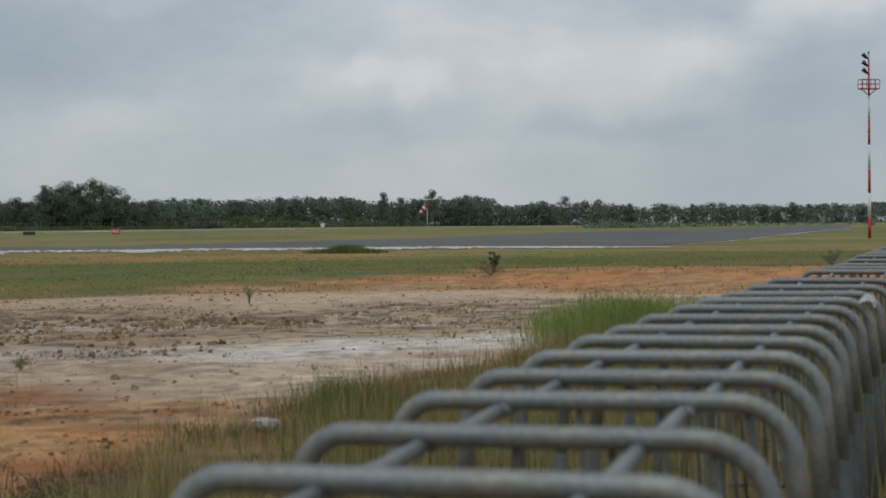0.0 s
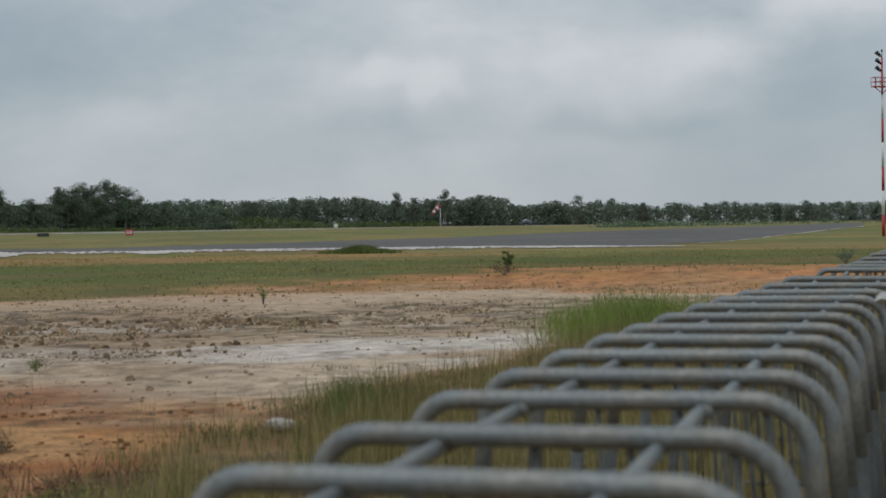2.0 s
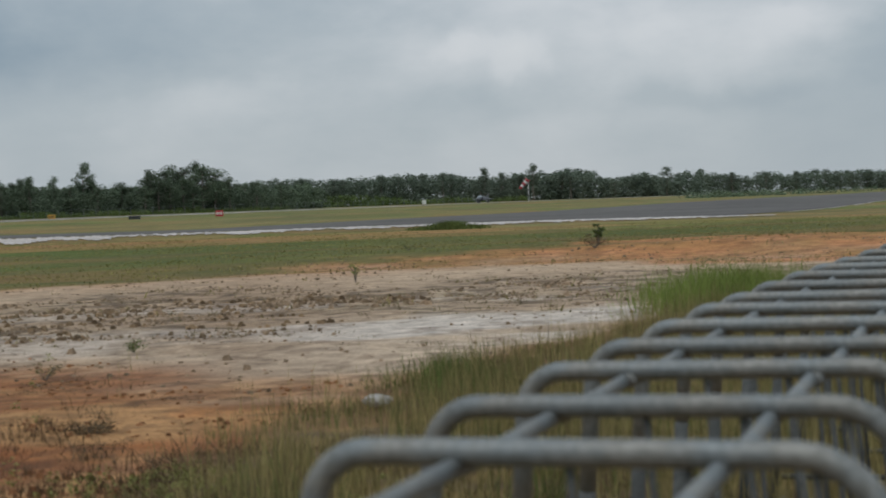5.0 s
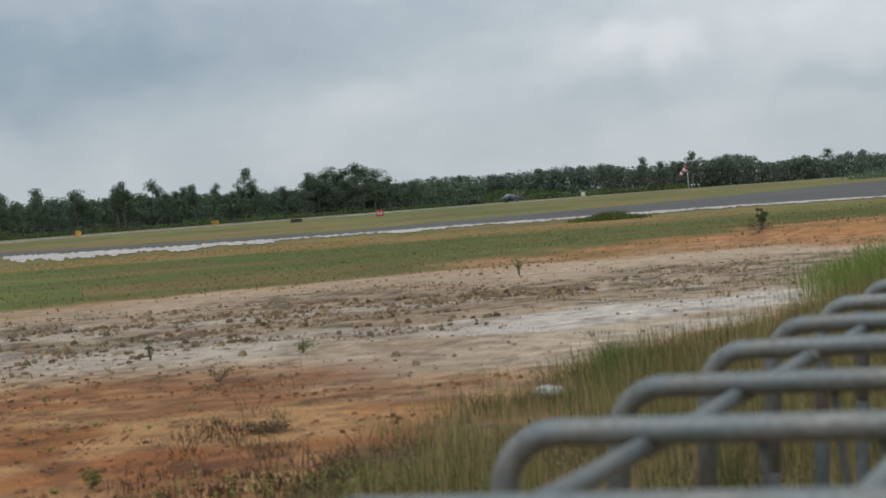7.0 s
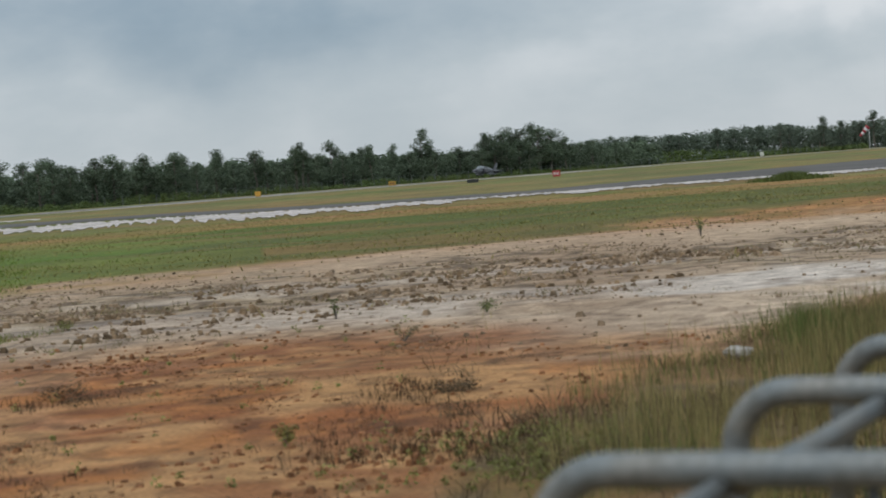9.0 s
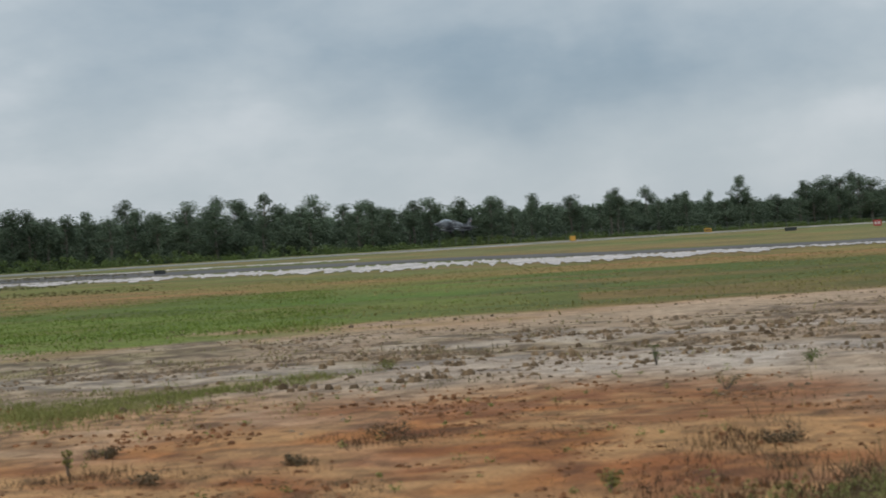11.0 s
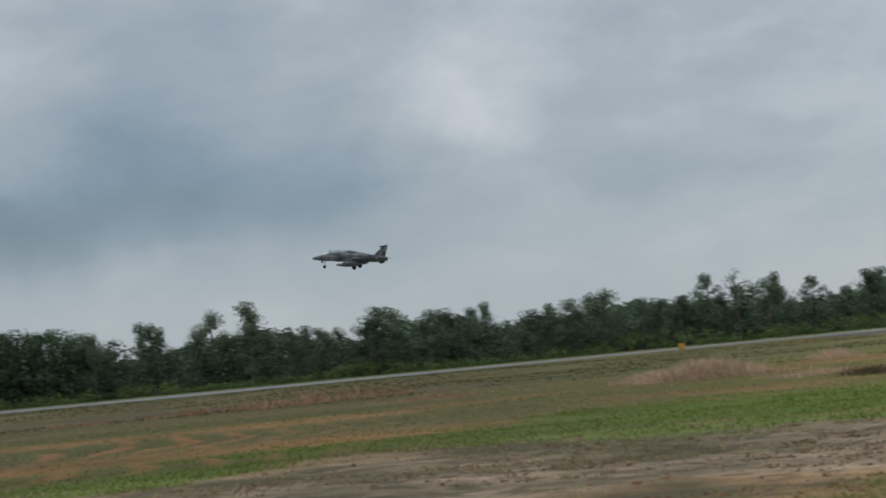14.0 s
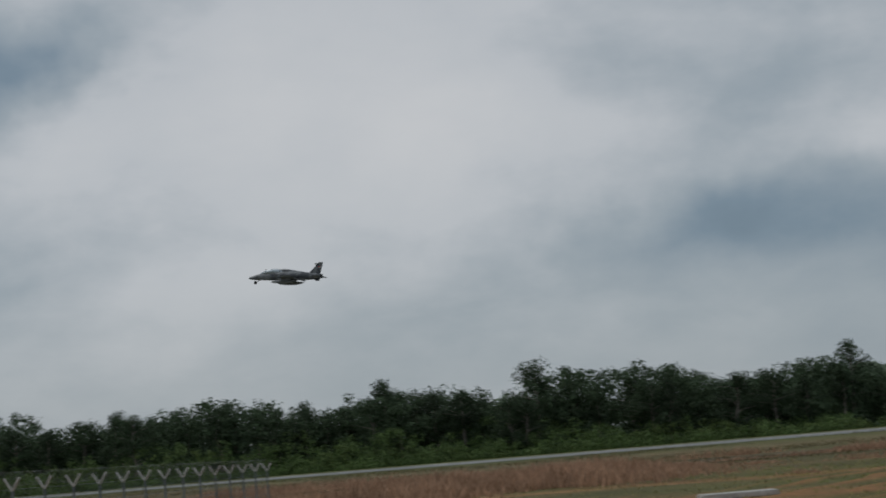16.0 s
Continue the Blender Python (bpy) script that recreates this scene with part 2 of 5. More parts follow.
def tube(bm, pts, radius, seg=10, cap=True):
    """A tube along a path; radius may be one number or one for each point."""
    pts = [Vector(p) for p in pts]
    rad = radius if isinstance(radius, (list, tuple)) else [radius] * len(pts)
    rings, side = [], None
    for i, p in enumerate(pts):
        d = (pts[min(i + 1, len(pts) - 1)] - pts[max(i - 1, 0)]).normalized()
        if side is None:
            side = d.cross(Vector((0, 0, 1)) if abs(d.z) < 0.9 else Vector((1, 0, 0))).normalized()
        side = (side - d * side.dot(d)).normalized()
        up = d.cross(side)
        rings.append([bm.verts.new(p + rad[i] * (math.cos(a) * side + math.sin(a) * up)) for a in (2 * math.pi * k / seg for k in range(seg))])
    for a, b in zip(rings, rings[1:]):
        for k in range(seg):
            bm.faces.new((a[k], a[(k + 1) % seg], b[(k + 1) % seg], b[k]))
    if cap:
        bm.faces.new(rings[0][::-1])
        bm.faces.new(rings[-1])
    return bm


def box(bm, lo, hi, bevel=0.0):
    made = bmesh.ops.create_cube(bm, size=1.0, matrix=Matrix.Translation([(a + b) / 2 for a, b in zip(lo, hi)]) @ Matrix.Diagonal([b - a for a, b in zip(lo, hi)] + [1]))
    if bevel:
        edges = list({e for v in made["verts"] for e in v.link_edges})
        bmesh.ops.bevel(bm, geom=edges, offset=bevel, segments=2, affect="EDGES")
    return bm


def value_noise(x, y, cell, seed):
    """Smooth noise in 0..1 over the plan, with cells of that many metres."""
    gx, gy = np.asarray(x) / cell, np.asarray(y) / cell
    ix, iy = np.floor(gx).astype(np.int64), np.floor(gy).astype(np.int64)
    fx, fy = gx - ix, gy - iy
    fx, fy = fx * fx * (3 - 2 * fx), fy * fy * (3 - 2 * fy)

    def h(a, b):
        v = np.sin(a * 127.1 + b * 311.7 + seed * 74.7) * 43758.5453
        return v - np.floor(v)

    return (h(ix, iy) * (1 - fx) + h(ix + 1, iy) * fx) * (1 - fy) + (h(ix, iy + 1) * (1 - fx) + h(ix + 1, iy + 1) * fx) * fy


def at(bearing, dist):
    """A place on the plan by bearing (degrees, to the left of straight ahead) and distance."""
    return -dist * math.sin(radians(bearing)), dist * math.cos(radians(bearing))


# ---------------------------------------------------------------- the ground
# Distances at which one cover gives way to the next, by bearing.
BEARING = [-12, 0, 5, 10.5, 16, 21, 33, 45, 62, 80]
EDGES = (
    [45, 23.5, 19, 15, 9, 8, 8, 10, 20, 20],
    [45, 23.5, 18.5, 18, 20, 22, 18, 19, 20, 20],
    [46, 24.5, 20, 21, 23, 25, 23.5, 24, 25, 25],
    [48, 30, 29, 26, 26.5, 25.6, 24.5, 25, 26, 26],
    [49, 42, 43, 46, 40, 42, 39, 40, 36, 36],
    [52, 55, 55, 54, 47, 45, 40, 41, 37, 37],
    [66, 65, 60, 54.5, 48, 46, 41, 42, 38, 38],
    [120, 110, 108, 105, 100, 105, 78, 51, 46, 40],
    [135, 125, 140, 142, 130, 112, 160, 100, 78, 62],
)
# the strip of fresh green grass and the thin verge beside the track, by bearing
STRIP_AT, STRIP_NEAR, STRIP_FAR = [16, 22, 29, 35, 42, 47, 50, 54, 59, 64], [47, 42, 42, 38, 36, 37, 38.5, 40, 34, 33], [66, 66, 64, 62, 58, 57, 50, 48, 46, 42]
VERGE_AT, VERGE_NEAR, VERGE_FAR = [24, 28, 31, 35.5, 40, 45, 52, 60], [25.5, 25, 22.7, 21.4, 18.6, 17.8, 18, 20], [27.5, 27, 26, 24.8, 21.9, 20.6, 22, 24]
COVERS = np.array([
    (0.200, 0.118, 0.052),  # thin dry grass on tan soil
    (0.430, 0.180, 0.060),  # red soil
    (0.455, 0.270, 0.140),  # tan sand
    (0.505, 0.392, 0.285),  # pale sand
    (0.385, 0.285, 0.195),  # rough brown clods
    (0.500, 0.370, 0.255),  # packed pale track
    (0.480, 0.215, 0.090),  # orange bank with sparse grass
    (0.140, 0.172, 0.038),  # green grass
    (0.290, 0.185, 0.075),  # orange and dry grass
    (0.190, 0.180, 0.068),  # dull far grass
])


def cover_weights(x, y):
    b = np.degrees(np.arctan2(-x, y))
    r = np.hypot(x, y)
    j = 1 + 0.16 * (value_noise(x, y, 5.0, 3) - 0.5) + 0.12 * (value_noise(x, y, 1.6, 5) - 0.5) + 0.10 * (value_noise(x, y, 17.0, 8) - 0.5)
    lr = np.log(r * j)
    w, left = [], np.ones_like(r)
    for edge in EDGES:
        d = np.log(np.interp(b, BEARING, edge))
        s = 1 / (1 + np.exp(np.clip((lr - d) / 0.022, -40, 40)))
        w.append(left * s)
        left = left * (1 - s)
    w.append(left)
    return np.array(w)


def ground_height(x, y):
    r = np.hypot(x, y)
    rise = np.interp(r, [0, 180, 290, 480, 700, 1200, 3000], [0, 0, 0.55, 0.95, 1.15, 1.3, 1.3])
    near = np.clip((r - 6) / 12, 0, 1) * np.clip(1 - (r - 60) / 80, 0, 1)
    b = np.degrees(np.arctan2(-x, y))
    foot = np.interp(b, BEARING, EDGES[5]) + 3.0 * (value_noise(x, y, 6.0, 91) - 0.5)
    bank = np.interp(b, [-30, -14, -6, 0, 4, 9, 14], [0, 0.34, 0.36, 0.32, 0.16, 0.06, 0.0]) * (0.75 + 0.5 * value_noise(x, y, 3.0, 92))
    rise = rise + bank * np.clip((r - foot) / 4.0, 0, 1) * np.clip(1 - (r - foot - 6) / 18, 0, 1)
    return rise + near * (0.10 * (value_noise(x, y, 9.0, 1) - 0.5) + 0.05 * (value_noise(x, y, 2.3, 2) - 0.5))


OUT_X, OUT_Y = -math.sin(radians(68)), math.cos(radians(68))


def build_ground():
    yaws = np.radians(np.concatenate([np.arange(-24, 112, 0.16), np.arange(112, 336, 4.0)]))
    rad = np.concatenate([[0.002], np.geomspace(1.5, 7, 14), np.geomspace(7.08, 150, 330), np.geomspace(153, 4200, 76)])
    Y, Rr = np.meshgrid(yaws, rad)
    x, y = -Rr * np.sin(Y), Rr * np.cos(Y)
    w = cover_weights(x, y)
    z = ground_height(x, y)
    rough = w[4] + 0.35 * w[1] + 0.3 * w[6] + 0.25 * w[2]
    z = z + (w[1] * 0.10 * (value_noise(x, y, 6.0, 14) - 0.5)) + rough * (0.03 * (value_noise(x, y, 0.33, 11) - 0.5) + 0.05 * (value_noise(x, y, 0.9, 12) - 0.5)) * (Rr < 140)
    z = z + (w[3] + w[5]) * 0.03 * (value_noise(x, y, 0.7, 13) - 0.5)
    c = np.tensordot(w, COVERS, axes=(0, 0))
    # bare patches, damp stains and sparse growth, at several sizes
    n1, n2, n3 = value_noise(x, y, 3.1, 21), value_noise(x, y, 11.0, 22), value_noise(x, y, 0.9, 23)
    field = w[7] + w[8] + w[9]
    n4, n5 = value_noise(x, y, 26.0, 28), value_noise(x, y, 5.5, 29)
    tint = np.clip((0.4 * n2 + 0.3 * n4 + 0.3 * n5 - 0.5) * 5, -1, 1)
    c = c * (1 + field * tint * 0.22)[..., None]
    ul, vf = x * math.cos(radians(15)) + y * math.sin(radians(15)), y * math.cos(radians(15)) - x * math.sin(radians(15))
    st1, st2, st3 = value_noise(ul / 7, vf, 4.5, 81), value_noise(ul / 6, vf, 1.6, 82), value_noise(ul / 4, vf, 13.0, 83)
    streak = 0.4 * st1 + 0.25 * st2 + 0.35 * st3
    rust = np.clip((streak - 0.55) * 9, 0, 1) * (w[7] * np.where(np.degrees(Y) > 18, 0.10, 0.80) + w[8] * 0.85 + w[9] * 0.55)
    c = c * (1 - rust[..., None]) + np.array((0.33, 0.185, 0.075)) * rust[..., None]
    vivid = np.clip((0.48 - streak) * 9, 0, 1) * (w[7] * 0.8 + w[8] * 0.6 + w[9] * 0.5)
    c = c * (1 - vivid[..., None]) + np.array((0.105, 0.172, 0.028)) * vivid[..., None]
    grain = (0.5 * st2 + 0.5 * value_noise(x, y, 0.5, 84) - 0.5) * (w[4] + w[1] + 0.6 * w[3] + 0.6 * w[5] + 0.8 * w[2])
    c = c * (1 + 0.40 * grain)[..., None]
    olive = np.clip((0.5 * n5 + 0.3 * n1 + 0.2 * n4 - 0.54) * 7, 0, 1) * (w[7] * 0.7 + w[8] * 0.55 + w[9] * 0.5)
    c = c * (1 - olive[..., None]) + np.array((0.080, 0.092, 0.032)) * olive[..., None]
    bare = np.clip((n1 * 0.5 + n2 * 0.5 - 0.58) * 6, 0, 1) * (w[7] * 0.5 + w[9] * 0.75)
    c = c * (1 - bare[..., None]) + COVERS[8] * bare[..., None]
    green = np.clip((0.5 * n2 + 0.3 * n1 + 0.2 * n3 - 0.52) * 6, 0, 1) * (w[8] * 0.8 + w[6] * 0.3 + w[4] * 0.35 + w[0] * 0.2 + w[9] * 0.3)
    c = c * (1 - green[..., None]) + COVERS[7] * green[..., None]
    pale = np.clip((0.6 * n3 + 0.4 * n1 - 0.56) * 7, 0, 1) * (w[4] * 0.6 + w[1] * 0.25 + w[2] * 0.4)
    c = c * (1 - pale[..., None]) + COVERS[3] * pale[..., None]
    spot = np.clip((0.5 * value_noise(x, y, 0.42, 24) + 0.3 * value_noise(x, y, 0.2, 25) + 0.2 * n1 - 0.53) * 14, 0, 1)
    spot = spot * (w[4] * 0.85 + w[1] * 0.55 + w[2] * 0.35 + w[3] * 0.12 + w[5] * 0.10 + w[6] * 0.35 + w[0] * 0.5) * (Rr < 150)
    dark = np.where((w[1] + w[2] + w[6])[..., None] > 0.5, np.array((0.13, 0.06, 0.032)), np.array((0.13, 0.095, 0.065)))
    c = c * (1 - spot[..., None]) + dark * spot[..., None]
    redder = np.clip(1 - np.abs(Rr - 20.2 - 1.6 * (n1 - 0.5)) / (0.6 + 1.6 * st2), 0, 1) * np.interp(np.degrees(Y), [9, 12, 25, 30], [0, 1, 1, 0])
    redder = redder + np.clip(1 - np.abs(Rr - 14.8 - 1.4 * (n1 - 0.5)) / (0.9 + 1.9 * n3), 0, 1) * np.interp(np.degrees(Y), [8, 10.5, 15, 22, 30, 40], [0, 1.5, 1.4, 0.9, 0.8, 0.4])
    redder = np.clip(redder * (0.5 + 0.9 * value_noise(x, y, 0.8, 96)), 0, 1) * (np.degrees(Y) < 60) * 0.7
    c = c * (1 - redder[..., None]) + np.array((0.290, 0.105, 0.040)) * redder[..., None]
    # whitish crust dried on the low ground
    damp = 0.55 * value_noise(ul / 3, vf, 3.4, 93) + 0.3 * value_noise(ul / 2, vf, 1.1, 94) + 0.15 * n3
    crust = np.clip((damp - 0.47) * 8, 0, 1) * np.interp(np.degrees(Y), [-8, -5, 8, 15, 22, 30, 44], [0, 1, 1, 0.6, 0.5, 0.4, 0]) * (np.degrees(Y) < 60) * np.clip((Rr - 23) / 2, 0, 1) * np.clip((39 - Rr) / 5, 0, 1)
    crust = crust * (w[2] * 0.6 + w[3] + w[4] * 0.75 + w[5] * 0.6)
    c = c * (1 - 0.85 * crust[..., None]) + np.array((0.60, 0.535, 0.47)) * 0.85 * crust[..., None]
    silt = np.clip((damp - 0.5) * -7, 0, 1) * (w[3] * 0.35 + w[5] * 0.5)
    c = c * (1 - silt[..., None]) + np.array((0.375, 0.262, 0.165)) * silt[..., None]
    tan = np.clip((0.45 * value_noise(x, y, 1.9, 51) + 0.35 * value_noise(x, y, 0.6, 52) + 0.2 * n2 - 0.45) * 6, 0, 1) * w[1] * 0.85
    c = c * (1 - tan[..., None]) + np.array((0.51, 0.295, 0.132)) * tan[..., None]
    ragged = 0.30 * value_noise(x, y, 4.2, 53) + 0.25 * n1 + 0.2 * value_noise(x, y, 1.2, 54) + 0.25 * value_noise(x, y, 0.35, 55)
    deep = np.clip((ragged - 0.55) * 12, 0, 1) * (w[1] * 0.75 + w[2] * 0.35 + w[0] * 0.2)
    c = c * (1 - deep[..., None]) + np.array((0.235, 0.090, 0.036)) * deep[..., None]
    peck = np.clip((0.6 * value_noise(x, y, 0.16, 56) + 0.4 * value_noise(x, y, 0.7, 57) - 0.60) * 12, 0, 1) * (0.7 * w[1] + w[2] + 0.6 * w[3] + 0.5 * w[4]) * (Rr < 60)
    c = c * (1 - 0.65 * peck[..., None]) + np.array((0.10, 0.055, 0.030)) * 0.65 * peck[..., None]
    away = np.clip((np.degrees(Y) - 36) / 26, 0, 1) * (np.degrees(Y) < 130) * (w[8] + w[9])
    tone = np.array((0.105, 0.076, 0.034)) * (0.6 + 0.9 * value_noise(x, y, 24.0, 26) * (0.5 + value_noise(x, y, 7.0, 27)))[..., None]
    c = c * (1 - 0.82 * away[..., None]) + tone * 0.82 * away[..., None]
    # behind the forest edge the ground colour goes nearly black
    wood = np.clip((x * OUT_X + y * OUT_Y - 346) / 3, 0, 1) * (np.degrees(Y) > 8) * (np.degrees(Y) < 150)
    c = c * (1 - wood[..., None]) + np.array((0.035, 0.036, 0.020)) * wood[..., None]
    deg = np.degrees(Y)
    dull = np.clip((16 - deg) / 5, 0, 1) * (deg > -30) * w[7] * 0.35
    c = c * (1 - dull[..., None]) + np.array((0.165, 0.140, 0.045)) * (0.7 + 0.6 * n5[..., None]) * dull[..., None]
    weedy = np.clip((deg - 32) / 13, 0, 1) * (deg < 110) * (w[2] + w[3] + w[4] + w[5]) * np.clip(0.4 + 1.6 * (0.6 * n1 + 0.4 * n3 - 0.3), 0, 1) * 0.92
    c = c * (1 - weedy[..., None]) + np.array((0.088, 0.076, 0.038)) * weedy[..., None]
    lip = 1 + 0.16 * (value_noise(x, y, 6.0, 85) - 0.5) + 0.14 * (value_noise(ul / 3, vf, 1.5, 86) - 0.5)
    band = np.clip((Rr * lip - np.interp(deg, STRIP_AT, STRIP_NEAR)) / 1.5, 0, 1) * np.clip((np.interp(deg, STRIP_AT, STRIP_FAR) - Rr * lip) / 3, 0, 1) * np.interp(deg, [15, 23, 30, 62, 66], [0, 0.3, 1, 1, 0])
    band = band * np.clip(1.25 - 1.3 * np.clip(st2 - 0.55, 0, 1) * 3, 0.2, 1) * 0.85
    c = c * (1 - band[..., None]) + np.array((0.124, 0.172, 0.030)) * (0.6 + 0.8 * (0.5 * st1 + 0.5 * n5)[..., None]) * band[..., None]
    shade = np.interp(deg, [38, 52, 110, 130], [0, 1, 1, 0]) * (w[7] + w[8] + w[9]) + np.interp(deg, [-30, -20, 16, 22], [0, 0.75, 0.75, 0]) * w[7]
    mossy = np.array((0.072, 0.078, 0.024)) * (0.6 + 0.8 * n5)[..., None]
    c = c * (1 - 0.6 * shade[..., None]) + mossy * 0.6 * shade[..., None]
    lane_edge = np.interp(deg, [-12, 0, 5, 10, 16, 21], [330, 150, 142, 138, 128, 122])
    strip = np.clip(1 - np.abs(Rr / (lane_edge * 0.80) - 1) / np.interp(st1, [0.2, 0.8], [0.06, 0.24]), 0, 1) * np.interp(deg, [-8, -2, 3, 24, 34], [0, 0.25, 0.65, 0.5, 0]) * (deg < 40) * (deg > -20)
    c = c * (1 - strip[..., None]) + np.array((0.37, 0.195, 0.078)) * strip[..., None]
    brown = np.interp(deg, [4, 9, 12, 30, 38], [0, 0.20, 0.10, 0.08, 0]) * (w[1] + w[2] + w[3] + w[4] + w[5]) * (0.7 + 0.6 * n2)
    c = c * (1 - brown[..., None] * np.array((0.85, 1.05, 1.2)))
    # bands of bare earth, dry grass and dead brush that run beside the runway
    u = x * OUT_X + y * OUT_Y + 9 * (value_noise(ul / 3, vf, 9.0, 98) - 0.5) + 4 * (n1 - 0.5)
    stops = [30, 40, 45, 50, 56, 64, 72, 77, 83, 96, 112, 132, 158, 200, 250]
    tones = np.array([(0.10, 0.085, 0.04), (0.15, 0.095, 0.042), (0.105, 0.110, 0.030), (0.30, 0.145, 0.062), (0.13, 0.110, 0.045), (0.105, 0.105, 0.034), (0.12, 0.105, 0.042),
                      (0.31, 0.155, 0.070), (0.10, 0.100, 0.032), (0.155, 0.112, 0.052), (0.10, 0.088, 0.038), (0.135, 0.092, 0.062), (0.115, 0.105, 0.040), (0.17, 0.125, 0.065), (0.10, 0.112, 0.036)])
    rows = np.stack([np.interp(u, stops, tones[:, k]) for k in range(3)], -1) * (0.62 + 0.75 * (0.5 * n1 + 0.5 * st2))[..., None]
    mask = 0.78 * np.interp(deg, [45, 53, 96, 112], [0, 1, 1, 0]) * (deg < 130) * np.clip((Rr - 36) / 8, 0, 1) * (1 - wood) * (1 - 0.8 * band)
    c = c * (1 - mask[..., None]) + rows * mask[..., None]
    # furrows of turned orange earth
    b, r = np.degrees(Y) % 360, Rr
    far = np.clip((b - 50) / 8, 0, 1) * np.clip(1 - (b - 96) / 8, 0, 1) * np.clip((r - 40) / 4, 0, 1) * np.clip(1 - (r - 66) / 10, 0, 1)
    fur = 0.65 * far * np.clip(np.sin((x * 0.574 + y * 0.819) * 3.6 + 3.0 * n1 + 5.0 * n5) * 2 - 0.5, 0, 1) * np.clip(value_noise(ul / 2, vf, 4.0, 97) * 2.4 - 0.5, 0, 1)
    c = c * (1 - fur[..., None]) + np.array((0.33, 0.15, 0.062)) * fur[..., None]
    z = z + fur * 0.08
    nr, nc = Y.shape
    idx = np.arange(nr * nc).reshape(nr, nc)
    right = np.roll(idx, -1, axis=1)
    quads = np.stack([idx[:-1], idx[1:], right[1:], right[:-1]], -1).reshape(-1, 4)
    me = bpy.data.meshes.new("ground")
    co = np.stack([x, y, z], -1).reshape(-1, 3)
    me.vertices.add(len(co))
    me.vertices.foreach_set("co", co.ravel())
    me.loops.add(quads.size)
    me.loops.foreach_set("vertex_index", quads[:, ::-1].ravel().astype(np.int32))
    me.polygons.add(len(quads))
    me.polygons.foreach_set("loop_start", np.arange(0, quads.size, 4, dtype=np.int32))
    me.polygons.foreach_set("use_smooth", np.ones(len(quads), dtype=bool))
    me.update(calc_edges=True)
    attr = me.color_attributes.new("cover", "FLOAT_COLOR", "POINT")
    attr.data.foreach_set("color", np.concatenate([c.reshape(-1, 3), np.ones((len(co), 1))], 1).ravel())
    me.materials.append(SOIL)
    me.validate()
    tagged(new("ground", me), "airfield ground of pale sand, red soil and grass", "ground", kind="structure")


build_ground()


def sheet(name, outline, lift, mat, label, category, step=12.0):
    """A thin paved or sandy sheet laid on the ground, between a near and a far edge given as (x, y) points."""
    near, far = outline
    n = 160
    verts, faces = [], []

    def along(pts, k):
        a = min(int(k * (len(pts) - 1)), len(pts) - 2)
        p = Vector(pts[a]).lerp(Vector(pts[a + 1]), k * (len(pts) - 1) - a)
        return p.x, p.y

    m = 8
    for i in range(n + 1):
        a, b = along(near, i / n), along(far, i / n)
        for j in range(m + 1):
            f = j / m
            x, y = a[0] + (b[0] - a[0]) * f, a[1] + (b[1] - a[1]) * f
            verts.append((x, y, float(ground_height(x, y)) + lift))
    for i in range(n):
        for j in range(m):
            q = i * (m + 1) + j
            faces.append((q, q + m + 1, q + m + 2, q + 1))
    ob = raw(name, verts, faces, mat)
    return tagged(ob, label, category, kind="structure")


# Runway axis: the line at 274 m, square to bearing 68
PHI = radians(68.0)
OUT = Vector((-math.sin(PHI), math.cos(PHI), 0))
ALONG = Vector((-math.cos(PHI), -math.sin(PHI), 0))


def lane(perp, s):
    p = OUT * perp + ALONG * s
    return p.x, p.y


sheet("runway", ([lane(256, s) for s in (-2200, -800, -300, 0, 500)], [lane(290, s) for s in (-2200, -800, -300, 0, 500)]), 0.03,
      RUNWAY, "long grey asphalt runway", "runway")
TAXI = [-11.5, -8.3, -5, 0, 5, 10, 16, 21, 28, 35, 40]
TAXI_NEAR = [343, 190, 146, 160, 160, 158, 163, 192, 200, 212, 270]
TAXI_FAR = [560, 380, 310, 232, 205, 181, 188, 216, 230, 252, 292]
sheet("taxiway", ([at(b, d) for b, d in zip(TAXI, TAXI_NEAR)], [at(b, d) for b, d in zip(TAXI, TAXI_FAR)]), 0.03,
      ASPHALT, "dark worn asphalt taxiway", "taxiway")


